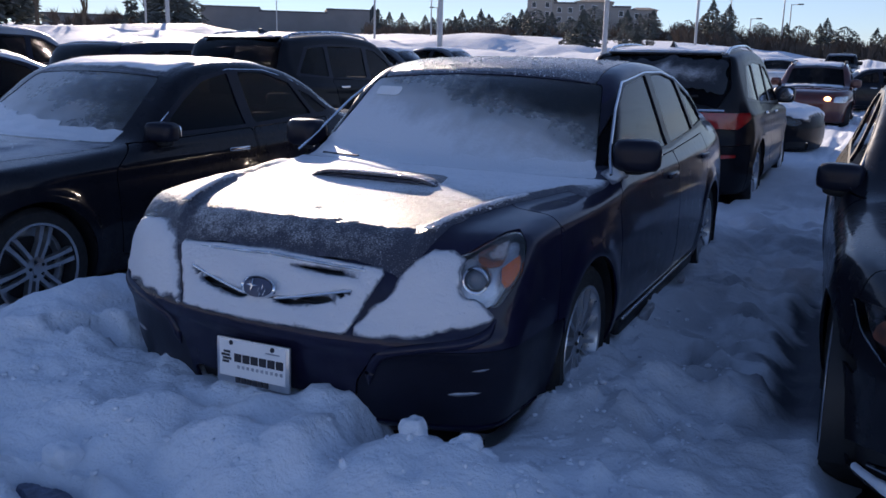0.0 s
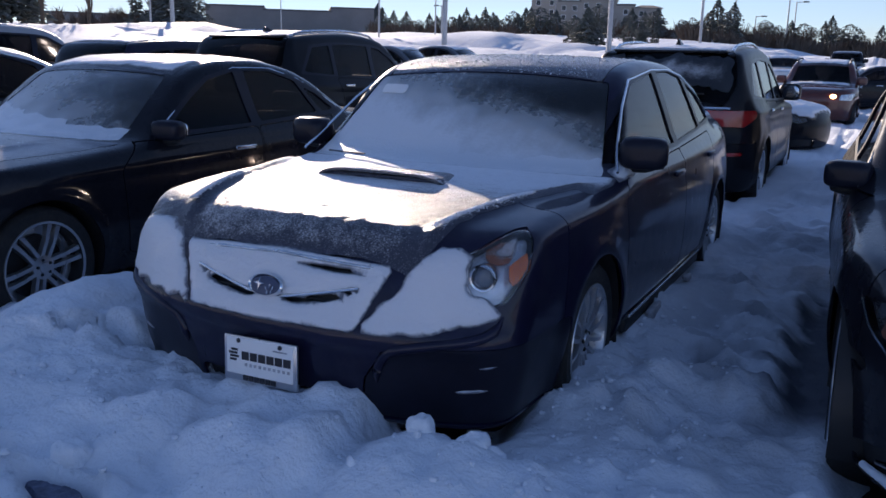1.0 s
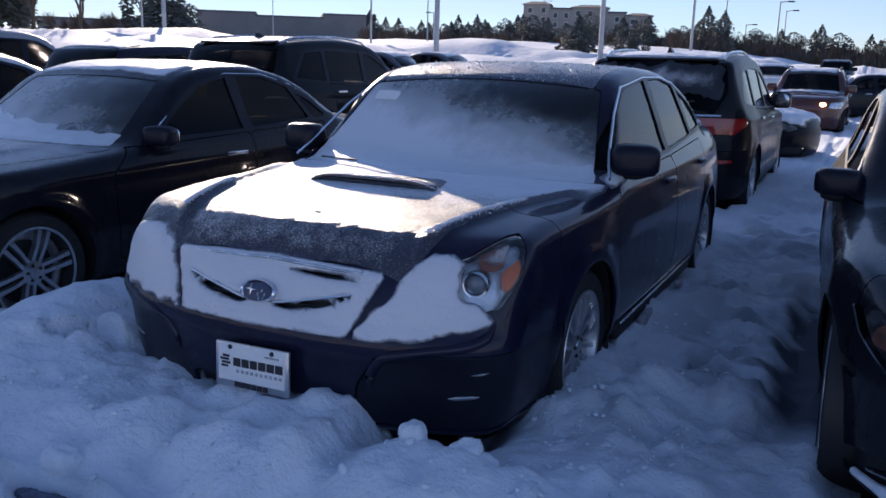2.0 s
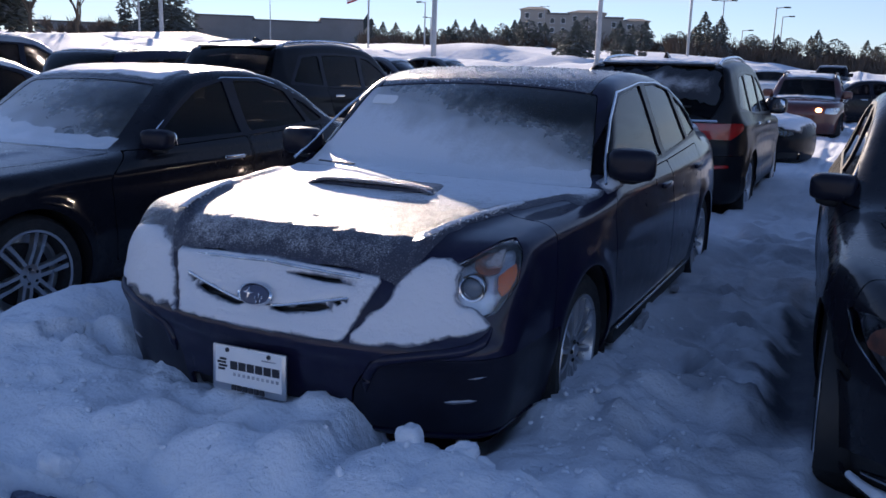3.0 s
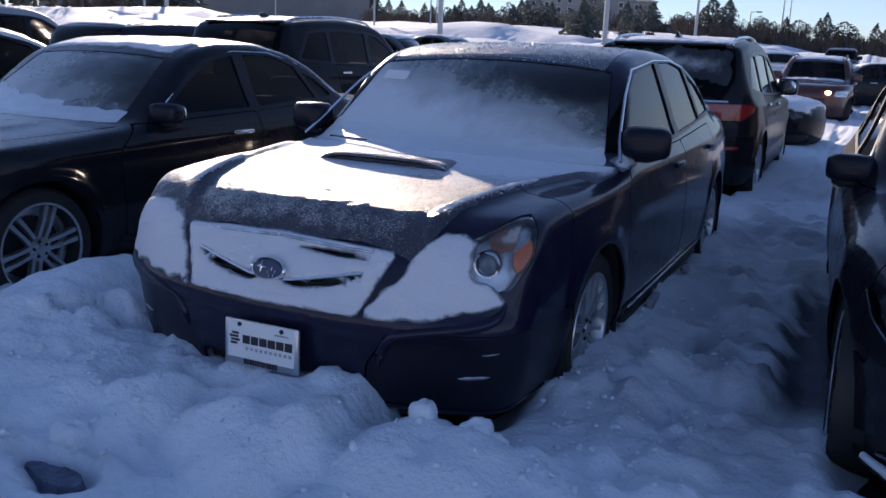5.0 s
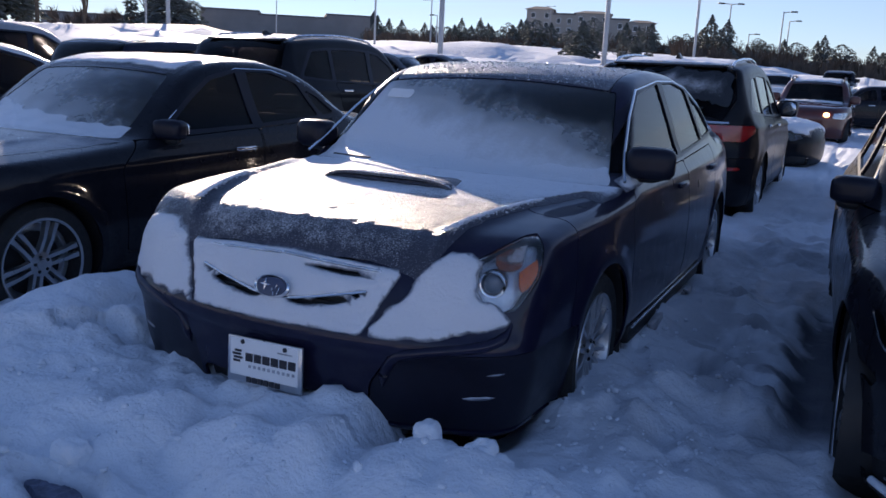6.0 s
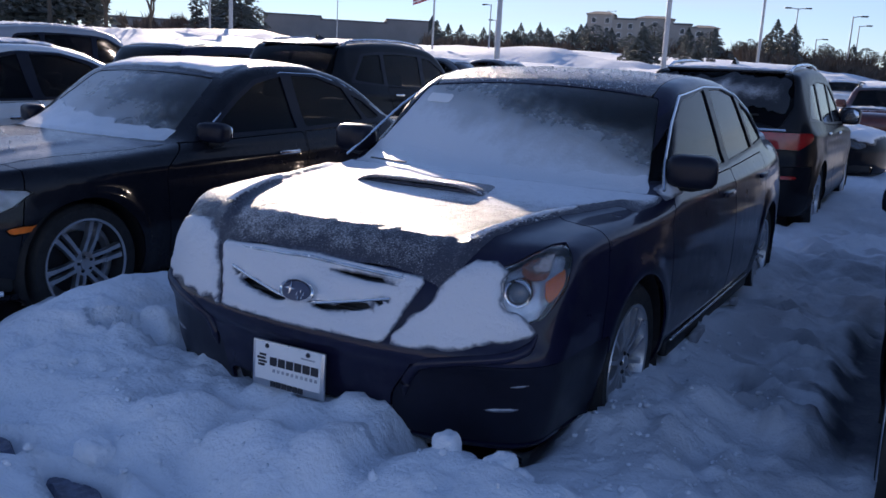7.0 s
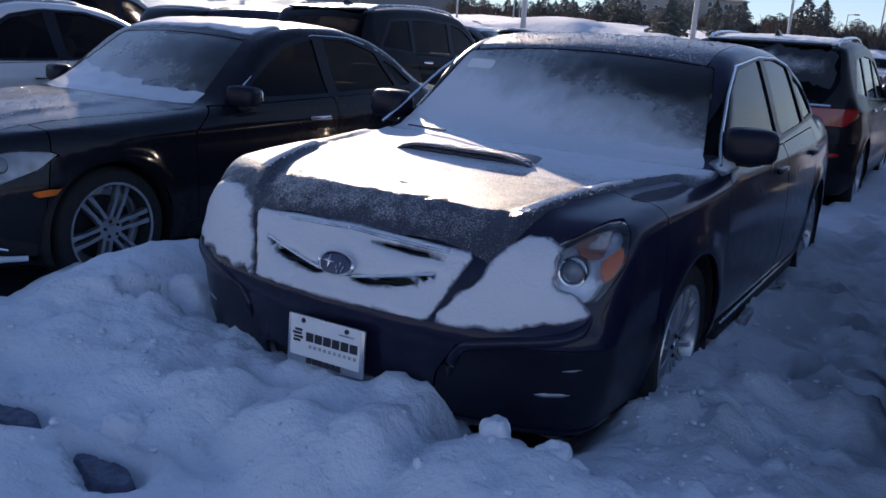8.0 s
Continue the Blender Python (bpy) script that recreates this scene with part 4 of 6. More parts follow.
saloon_form = Car(
    L=4.58, floor_z=0.18, hub_z=0.325, arch=0.36, axles=(0.80, 3.56), rim=0.76, belt=0.95, roof=1.42, cab_len=2.4,
    zc=[(-0.1, 0.62), (0.0, 0.70), (0.1, 0.765), (0.25, 0.82), (0.6, 0.885), (1.0, 0.93), (1.22, 0.95), (1.32, 0.97), (1.7, 1.18), (1.98, 1.33), (2.15, 1.385), (2.4, 1.42), (2.7, 1.425), (3.1, 1.38), (3.4, 1.29), (3.75, 1.12), (3.95, 1.04), (4.1, 1.02), (4.4, 1.01), (4.6, 0.97)],
    bow=[(0.0, 0.0), (0.6, 0.08), (1.25, 0.40), (1.7, 0.33), (2.1, 0.12), (2.6, 0.0), (3.4, -0.15), (4.0, -0.25), (4.5, 0.0)],
    plan=[(-0.05, 0.72), (0.3, 0.815), (0.6, 0.86), (0.9, 0.88), (2.4, 0.888), (3.5, 0.882), (4.1, 0.85), (4.6, 0.76)],
    off=OFF, nose=[(0.1, 0.10), (0.25, 0.03), (0.4, 0.0), (0.55, 0.0), (0.65, 0.03), (0.75, 0.07), (0.9, 0.2)],
    tail=[(0.1, 4.46), (0.3, 4.55), (0.5, 4.58), (0.8, 4.55), (1.0, 4.52)],
    crown=0.05, creases=((0.76, 0.03, 0.012, 0.03),), ridges=((0.30, 0.12, 0.1, 1.1, 0.012, 0.05),),
    screen=(1.255, 0.44, 1.97, 0.09, 0.72, 0.57), rear_screen=(3.30, -0.1, 3.93, -0.25, 0.52, 0.58),
    windows=([(1.72, 0.975), (2.0, 1.16), (2.2, 1.275), (2.46, 1.33), (2.52, 0.99)], [(2.62, 0.995), (2.57, 1.335), (2.85, 1.33), (3.12, 1.26), (3.32, 1.03)], [(3.38, 1.035), (3.2, 1.22), (3.36, 1.16), (3.55, 1.04)]),
    trim=[(1.62, 0.955), (1.98, 1.185), (2.19, 1.305), (2.48, 1.36), (2.86, 1.357), (3.16, 1.285), (3.4, 1.18), (3.66, 1.035), (3.66, 1.015), (2.6, 0.97)],
    hood=[(-0.50, 0.12), (0.50, 0.12), (0.62, 0.5), (0.70, 1.15), (0.6, 1.20), (-0.6, 1.20), (-0.70, 1.15), (-0.62, 0.5)], hood_bow=0.22,
    bumper=(0.46, 0.95), roof_y=(2.0, 3.25), roof_w=0.54, rear_bumper=(4.3, 0.62), boot=(3.95, 0.6, 0.72),
    doors=([(1.35, 0.30), (1.32, 0.80), (1.5, 0.93), (2.57, 0.965), (2.55, 0.30)], [(2.565, 0.30), (2.585, 0.965), (3.5, 1.0), (3.38, 0.7), (3.15, 0.45), (3.1, 0.30)]),
    handles=((2.36, 0.84), (3.28, 0.86)), mirror=(1.70, 0.94), mirror_size=(0.095, 0.065, 0.060), mirror_mat="gloss_black", mirror_in=0.02,
    patches=(("headlamp", lambda c, x, y, z: np.maximum(sdpoly(np.abs(x) + 0.4 * y, z, [(0.62, 0.63), (0.80, 0.58), (0.97, 0.66), (1.04, 0.74), (0.9, 0.75), (0.68, 0.72)]), y - 0.62), "lens", 0.002),
             ("side_marker", lambda c, x, y, z: np.maximum(sdpoly(y, z, [(0.37, 0.53), (0.41, 0.56), (0.54, 0.578), (0.55, 0.548), (0.43, 0.522)]), 0.5 - np.abs(x)), "amber", 0.004),
             ("bumper_intake", lambda c, x, y, z: np.maximum(sdpoly(np.abs(x), z, [(0.38, 0.21), (0.40, 0.335), (0.70, 0.345), (0.80, 0.30), (0.78, 0.22)]), y - 0.5), "plastic", -0.030)),
)
saloon = build_car(saloon_form, "sedan", "black sedan with frosted windscreen and twin-spoke wheels", M["paint_black"], pose(-2.83, -0.13, 0), step=0.03, style="twin", spokes=6, screen="frost_side")

suv_spec = dict(
    L=4.65, floor_z=0.24, hub_z=0.355, arch=0.40, axles=(0.86, 3.67), rim=0.70, belt=1.06, roof=1.64, cab_len=3.0,
    zc=[(-0.1, 0.75), (0.0, 0.84), (0.12, 0.92), (0.3, 0.98), (0.8, 1.04), (1.25, 1.08), (1.35, 1.10), (1.75, 1.36), (2.0, 1.53), (2.2, 1.60), (2.5, 1.64), (3.0, 1.66), (3.6, 1.64), (4.05, 1.60), (4.2, 1.58), (4.32, 1.50), (4.6, 1.08), (4.72, 0.8)],
    bow=[(0, 0.0), (0.6, 0.05), (1.25, 0.35), (1.8, 0.3), (2.2, 0.1), (3.0, 0.0), (4.1, -0.06), (4.6, -0.12)],
    plan=[(-0.05, 0.74), (0.3, 0.84), (0.6, 0.89), (1.0, 0.92), (2.4, 0.93), (3.7, 0.935), (4.2, 0.91), (4.5, 0.86), (4.75, 0.78)],
    off=[(0.1, -0.1), (0.25, -0.05), (0.4, 0.0), (0.75, 0.0), (0.95, -0.02), (1.05, -0.05), (1.15, -0.09), (1.5, -0.21), (1.66, -0.27)],
    nose=[(0.1, 0.14), (0.3, 0.04), (0.5, 0.0), (0.7, 0.0), (0.85, 0.05), (1.0, 0.2)],
    tail=[(0.1, 4.50), (0.3, 4.60), (0.5, 4.65), (0.72, 4.65), (0.8, 4.62), (1.0, 4.60), (1.3, 4.5), (1.6, 4.35)],
    crown=0.05, creases=((0.92, 0.02, 0.012, 0.03), (0.5, 0.0, -0.01, 0.04)), soft=0.06,
    screen=(1.285, 0.4, 1.98, 0.09, 0.74, 0.60), rear_screen=(4.17, -0.05, 4.57, -0.16, 0.62, 0.76),
    windows=([(1.75, 1.085), (2.05, 1.33), (2.3, 1.46), (2.5, 1.49), (2.56, 1.10)], [(2.66, 1.10), (2.60, 1.495), (3.1, 1.505), (3.42, 1.495), (3.46, 1.12)], [(3.54, 1.125), (3.50, 1.49), (3.85, 1.46), (4.12, 1.17)]),
    trim=[(1.62, 1.06), (2.03, 1.36), (2.28, 1.49), (2.5, 1.522), (3.1, 1.532), (3.5, 1.522), (3.9, 1.485), (4.2, 1.14), (2.6, 1.075)],
    hood=[(-0.5, 0.14), (0.5, 0.14), (0.66, 0.5), (0.73, 1.15), (0.6, 1.2), (-0.6, 1.2), (-0.73, 1.15), (-0.66, 0.5)], hood_bow=0.22,
    bumper=(0.5, 1.05), rear_bumper=(4.2, 0.72), roof_y=(2.02, 4.12), roof_w=0.57,
    doors=([(1.40, 0.36), (1.38, 0.9), (1.55, 1.04), (2.62, 1.07), (2.6, 0.36)], [(2.61, 0.36), (2.63, 1.07), (3.5, 1.10), (3.4, 0.75), (3.2, 0.5), (3.15, 0.36)]),
    handles=((2.38, 0.98), (3.28, 1.0)), mirror=(1.66, 1.10), mirror_size=(0.12, 0.08, 0.10),
    patches=(("tail_lamp", lambda c, x, y, z: np.maximum(sdpoly(np.abs(x) - 0.5 * y, z, [(-1.86, 0.88), (-1.40, 0.87), (-1.22, 0.96), (-1.22, 1.03), (-1.86, 1.03)]), 4.1 - y), "red_lens", 0.003),
             ("rear_reflector", lambda c, x, y, z: np.maximum(sdpoly(np.abs(x), z, [(0.55, 0.60), (0.80, 0.60), (0.80, 0.64), (0.55, 0.64)]), 4.2 - y), "red_lens", 0.003),
             ("headlamp", lambda c, x, y, z: np.maximum(sdpoly(np.abs(x) + 0.4 * y, z, [(0.55, 0.72), (0.92, 0.70), (1.06, 0.80), (1.06, 0.87), (0.6, 0.84)]), y - 0.62), "lamp", 0.002)),
)
suv = Car(**suv_spec)
suv_behind = build_car(suv, "suv", "black SUV with red tail lamps and snow on its roof", M["paint_dull"], pose(-0.09, 10.65, 0, 0, 0, 180), step=0.035, style="twin", spokes=5)

def window_line(car, root, pts, r=0.006):
    """A bright moulding along the window edge on both flanks."""
    for side in (1, -1):
        p = []
        for (ya, za), (yb, zb) in zip(pts[:-1], pts[1:]):
            for i in range(5):
                y, z = ya + (yb - ya) * i / 5, za + (zb - za) * i / 5
                p.append((side * (float(car.W(np.array(y), np.array(z))) - 0.006), y, z))
        part("window_moulding", tube(p, r, 6), M["chrome"], root)


window_line(navy_form, hero, [(1.39, 0.975), (1.56, 1.105), (1.745, 1.235), (1.99, 1.36), (2.5, 1.408), (2.9, 1.41), (3.22, 1.375), (3.52, 1.28), (3.84, 1.09)], 0.007)
window_line(navy_form, hero, [(1.52, 0.985), (2.6, 1.0), (3.84, 1.075)], 0.005)
window_line(saloon_form, saloon, [(1.62, 0.95), (1.66, 0.975), (1.98, 1.18), (2.19, 1.30), (2.48, 1.355), (2.86, 1.352), (3.16, 1.28), (3.4, 1.175), (3.66, 1.03)], 0.005)
window_line(saloon_form, saloon, [(1.66, 0.955), (2.6, 0.97), (3.66, 1.015)], 0.006)
for side in (1, -1):
    hs = split(saloon_form.raw, lambda x, y, z: np.maximum(np.maximum(sdpoly(np.abs(x) + 0.4 * y, z, [(0.62, 0.63), (0.80, 0.58), (0.97, 0.66), (1.04, 0.74), (0.9, 0.75), (0.68, 0.72)]), y - 0.62), -side * x))[0]
    part("lamp_housing", thick(hs, 0.01, -0.04), M["lamp_grey"], saloon)
    for px, py, pz, rr in ((0.58, 0.20, 0.665, 0.042), (0.69, 0.32, 0.675, 0.040)):
        part("lamp_bowl", moved(lathe([(0.02, rr * 0.6), (-0.010, rr), (-0.016, rr * 0.95), (-0.006, rr * 0.7), (-0.012, 0.0)], 24, "y"), pose(side * px, py, pz, -12, 0, side * 22)), M["lamp_lens"], saloon, "dark round lamp bowl")
for side in (1, -1):
    strip = [(0.40, 0.300), (0.50, 0.306), (0.60, 0.306), (0.68, 0.300), (0.73, 0.280)]
    part("running_lamp", tube([(side * x, float(saloon_form.front(np.array(x), np.array(z))) - 0.002, z) for x, z in strip], [0.008, 0.012, 0.013, 0.012, 0.007], 8), M["chrome"], saloon, "bright running lamp strip in the bumper")
# trim of the SUV
for side in (1, -1):
    pts = []
    for i in range(13):
        y = 2.15 + 1.95 * i / 12
        x = side * (0.60 - 0.02 * abs(i - 6) / 6)
        pts.append((x, y, float(suv.top(np.array(x), np.array(y))) + 0.035 * min(1, i, 12 - i)))
    part("roof_rail", tube(pts, 0.016, 8), M["lamp"], suv_behind)
fin = np.array([(-0.03, 3.62, 0.0), (0.03, 3.62, 0.0), (0.035, 3.84, 0.0), (-0.035, 3.84, 0.0), (-0.006, 3.80, 0.075), (0.006, 3.80, 0.075), (0.006, 3.84, 0.07), (-0.006, 3.84, 0.07)]) + np.array([0, 0, 1.625])
part("aerial_fin", (fin, [(0, 1, 5, 4), (1, 2, 6, 5), (2, 3, 7, 6), (3, 0, 4, 7), (4, 5, 6, 7), (3, 2, 1, 0)]), M["paint_black"], suv_behind)
part("spoiler", moved(box(1.10, 0.15, 0.026, (0, 0, 0), 0.011, 2), pose(0, 4.17, 1.580, -8)), M["paint_black"], suv_behind)
part("tailgate_strip", tube([(x, float(suv.rear(np.array(x), np.array(1.05))) + 0.004, 1.05) for x in np.linspace(-0.66, 0.66, 13)], 0.014, 8), M["chrome"], suv_behind, "bright strip across the tailgate")
part("number_plate", box(0.32, 0.012, 0.16, (0, 4.615, 0.90), 0.004), M["plate"], suv_behind, "plain pale plate")
part("rear_wiper", tube([(0.02, 4.585, 1.14), (-0.2, 4.56, 1.17), (-0.42, 4.55, 1.18)], 0.010, 6), M["plastic"], suv_behind)
part("lower_valance", moved(box(1.25, 0.05, 0.16, (0, 0, 0), 0.02), pose(0, 4.60, 0.36)), M["plastic"], suv_behind)
for side in (1, -1):
    part("exhaust", lathe([(4.50, 0.035), (4.65, 0.04), (4.655, 0.032), (4.55, 0.03)], 16, "y"), M["chrome"], suv_behind).location = (side * 0.55, 0, 0.33)


# ---- snow lying on a car ----
def finer(m, times):
    """Splits each face into as many quads as it has corners, so that fine relief can be set on it."""
    for _ in range(times):
        V, F = m
        V = list(V)
        mid, out = {}, []
        for f in F:
            c = len(V)
            V.append(sum(V[i] for i in f) / len(f))
            e = []
            for i in range(len(f)):
                key = (min(f[i], f[i - 1]), max(f[i], f[i - 1]))
                if key not in mid:
                    mid[key] = len(V)
                    V.append((V[key[0]] + V[key[1]]) / 2)
                e.append(mid[key])
            out += [(f[i], e[(i + 1) % len(f)], c, e[i]) for i in range(len(f))]
        m = np.array(V), out
    return m


def snow_patch(car, at, fn, label, depth=0.012, edge=0.05, seed=1, mat="fade_black", wave=0.05, size=0.09, cover=None, fine=0, grain=0.0):
    """A crust of snow on the part of a car's skin where fn is negative; it thins out over edge to a ragged rim."""
    def ragged(x, y, z):
        return fn(x, y, z) + wave * (fbm((x + 0.6 * z) / size, (y + 0.8 * z) / size, seed, 4, 0.6) - 0.5)
    g = split(car.raw, ragged)[0]
    if not g[1]:
        return None
    g = finer(g, fine)
    x, y, z = g[0].T
    c = sstep(0, edge, -ragged(x, y, z))
    if cover is not None:
        c = c * np.clip(cover(x, y, z), 0, 1)
    t = depth * c * (0.45 + 0.6 * fbm(x / 0.13, (y + z) / 0.13, seed + 3, 3) + 0.6 * fbm(x / 0.05, (y + z) / 0.05, seed + 5, 2)) + 0.0012
    if grain:
        lumps = 0.6 * np.abs(2 * vnoise(x / 0.030, (y + z) / 0.022, seed + 7) - 1) + 0.5 * vnoise(x / 0.013, (y + z) / 0.012, seed + 8) + 0.35 * vnoise(x / 0.008, (y + z) / 0.008, seed + 9)
        t = t + grain * lumps * sstep(0.0, 0.6, c)
    ob = thing("snow_crust", label, "snow", thick(g, t + 0.006, t), M[mat], at=at, smooth=60)
    attr = ob.data.attributes.new("cover", "FLOAT", "POINT")
    attr.data.foreach_set("value", np.concatenate([c, c]).astype(np.float32))
    return ob


H0 = pose(0, 0, 0)
def ridge_x(y):
    return 0.505 + 0.24 * (y - 0.12)


def bonnet_cover(x, y, z):
    """How thick the snow lies: deep at the back and towards the sun, thin and patchy at the nose, off the ridges."""
    start = 0.13 + 0.20 * sstep(-0.35, 0.42, x)
    patchy = fbm(x / 0.16, y / 0.12, 83, 4) - 0.5
    inside = np.clip(0.30 + 0.74 * sstep(start - 0.06, start + 0.46, y + 0.18 * patchy), 0, 1)
    inside = inside - 0.22 * sstep(0.50, 0.68, fbm(x / 0.10, y / 0.07, 87, 3)) * sstep(0.80, 0.55, y)
    inside = inside * (1 - 0.42 * sstep(-0.05, 0.40, x) * sstep(1.0, 0.55, y))
    off = np.abs(x) - ridge_x(y)
    outer = np.where(x < 0, 0.70 * sstep(0.2, 0.4, y), 0.75 * sstep(1.06, 1.28, y - 0.12 * (x - 0.7)))
    c = np.where(off < 0, inside, outer)
    c = c - 0.75 * np.exp(-((off + 0.035) / 0.035) ** 2) * sstep(1.15, 0.8, y)
    return c + 0.9 * np.exp(-(off / 0.016) ** 2) * sstep(0.22, 0.30, y) * sstep(0.84, 0.76, y) * (x > 0)


snow_patch(navy_form, H0, lambda x, y, z: navy_form.on_top(x, y, z, np.maximum(np.maximum(0.12 - y, y - 1.17 - 0.36 * x * x), np.maximum(np.abs(x) - 0.83, np.where(x > 0, np.maximum(-np.maximum(sdpoly(np.abs(x) + 0.5 * y, z, HEADLAMP), y - 0.72) + 0.004, np.minimum(x - ridge_x(y) - 0.03, 0.98 - y + 0.1 * x)), -1))), 0.10), "sunlit crusted snow over the car bonnet", 0.0045, 0.03, 3, "fade_frost", 0.02, 0.09, bonnet_cover, fine=2, grain=0.0013)
snow_patch(navy_form, H0, lambda x, y, z: np.maximum(np.maximum(np.maximum(sdpoly(x, z, GRILLE) - 0.014, y - 0.25), -sdpoly(np.abs(x), z, [(0.055, 0.628), (0.2, 0.650), (0.335, 0.682), (0.30, 0.660), (0.22, 0.634), (0.10, 0.620)]) + 0.003), -sdpoly(x, z, [(0.09, 0.741), (0.19, 0.747), (0.37, 0.743), (0.365, 0.728), (0.24, 0.731), (0.14, 0.737)]) + 0.0), "frozen snow packed into the front grille", 0.010, 0.010, 5, "fade_navy", wave=0.010, size=0.03)
FRONT_R = [(0.392, 0.566), (0.445, 0.635), (0.500, 0.680), (0.505, 0.735), (0.548, 0.79), (0.585, 0.815), (0.64, 0.818), (0.672, 0.80), (0.668, 0.76), (0.672, 0.715), (0.705, 0.675), (0.76, 0.662), (0.785, 0.63), (0.60, 0.576)]
FRONT_L = [(0.385, 0.562), (0.445, 0.68), (0.50, 0.765), (0.58, 0.80), (0.70, 0.80), (0.80, 0.77), (0.88, 0.72), (0.88, 0.60), (0.60, 0.575)]
snow_patch(navy_form, H0, lambda x, y, z: np.maximum(np.maximum(sdpoly(x, z, FRONT_R) - 0.016, y - 0.6), -x), "snow crust beside and below the headlamp", 0.010, 0.016, 7, "fade_navy", 0.03, 0.05)
snow_patch(navy_form, H0, lambda x, y, z: np.maximum(np.maximum(sdpoly(-x, z, FRONT_L) - 0.012, y - 0.62), x), "snow crust covering the other headlamp", 0.012, 0.022, 8, "fade_navy", 0.05, 0.05)
wline = pchip([(-0.85, 1.07), (-0.6, 1.05), (-0.35, 1.03), (0.0, 1.015), (0.36, 1.01), (0.6, 1.015), (0.8, 1.03)])
scr = screen_fn(navy_form, (1.13, 0.39, 1.84, 0.08, 0.83, 0.645))
snow_patch(navy_form, H0, lambda x, y, z: np.maximum(scr(x, y, z), z - wline(x)), "snow drifted over the foot of the windscreen", 0.005, 0.10, 9, "fade_glass", 0.06, 0.16)
snow_patch(navy_form, H0, lambda x, y, z: navy_form.on_top(x, y, z, np.maximum(np.maximum(4.10 - y, np.abs(x) - 0.70), y - 4.66), 0.07), "thick snow on the boot lid", 0.05, 0.06, 10)
snow_patch(navy_form, H0, lambda x, y, z: np.maximum(navy_form.on_side(x, y, z, [(1.40, 0.93), (1.62, 0.945), (1.74, 1.04), (1.66, 1.07), (1.55, 1.02), (1.44, 0.97)], 1, 0.12), -x), "snow caught in the corner of the side window", 0.010, 0.02, 12, "fade_navy", wave=0.02)

# ---- details of the navy sedan ----
def on_nose(x, z, out=0.0):
    return (x, float(navy_form.front(np.array(x), np.array(z))) - out, z)


wing = [(-0.345, 0.690), (-0.26, 0.672), (-0.18, 0.656), (-0.09, 0.638), (0.0, 0.628), (0.09, 0.638), (0.18, 0.656), (0.26, 0.672), (0.345, 0.690)]
part("grille_wing", tube([on_nose(x, z, 0.008) for x, z in wing], 0.0055, 8), M["chrome"], hero, "chrome wing bar across the grille")
ring = GRILLE + [GRILLE[0]]
pts = []
for (ax, az), (bx, bz) in zip(ring[:-1], ring[1:]):
    for i in range(8):
        t = i / 8
        pts.append(on_nose(ax + (bx - ax) * t, az + (bz - az) * t, -0.003))
pts.append(pts[0])
part("grille_surround", tube(pts, 0.006, 8), M["lamp"], hero)
for i in range(5):
    z = 0.60 + 0.032 * i
    w = 0.33 + 0.4 * (z - 0.565)
    part("grille_bar", tube([on_nose(-w + 2 * w * j / 12, z, -0.018) for j in range(13)], 0.005, 6), M["plastic"], hero)
# emblem: an oval badge with plain star shapes
em = moved(lathe([(0.0, 0.074), (-0.010, 0.074), (-0.016, 0.068), (-0.010, 0.062), (-0.002, 0.060), (-0.002, 0.0)], 40, "y"), Matrix.Translation(on_nose(0, 0.664, 0.020)) @ pose(0, 0, 0, -22) @ Matrix.Diagonal((1, 1, 0.53, 1)))
badge = part("emblem", em, M["chrome"], hero, "oval chrome badge")
part("emblem_face", moved(lathe([(-0.002, 0.062), (-0.006, 0.060), (-0.0075, 0.03)], 32, "y"), Matrix.Translation(on_nose(0, 0.664, 0.024)) @ pose(0, 0, 0, -22) @ Matrix.Diagonal((1, 1, 0.53, 1))), M["emblem_blue"], badge, "dark blue enamel face")


def star(r, n=4, deep=0.28, t=0.004):
    a = [(r * (1 if i % 2 == 0 else deep)) for i in range(2 * n)]
    V = [(a[i] * math.sin(math.pi * i / n), 0, a[i] * math.cos(math.pi * i / n)) for i in range(2 * n)]
    V = [(0, -t, 0)] + V
    return np.array(V), [(0, i + 1, (i + 1) % (2 * n) + 1) for i in range(2 * n)] + [tuple(range(2 * n, 0, -1))]


for sx, sz, sr in ((-0.025, 0.008, 0.024), (0.008, -0.006, 0.009), (0.022, 0.004, 0.009), (0.036, -0.004, 0.009), (0.016, -0.018, 0.009), (0.032, -0.016, 0.009)):
    p = on_nose(0, 0.664, 0.0335)
    part("emblem_star", moved(star(sr), pose(p[0] + sx, p[1] + sz * 0.4 - 0.001, p[2] + sz, -22)), M["chrome"], badge)

def skin_y(x, z):
    ys = np.linspace(-0.1, 0.9, 801)
    return float(ys[np.argmax(navy_form.field(ys * 0 + x, ys, ys * 0 + z) < 0)])


OCTA = np.array([(1, 0, 0), (-1, 0, 0), (0, 1, 0), (0, -1, 0), (0, 0, 1), (0, 0, -1)], float)
OCTA_F = ((0, 2, 4), (2, 1, 4), (1, 3, 4), (3, 0, 4), (2, 0, 5), (1, 2, 5), (3, 1, 5), (0, 3, 5))


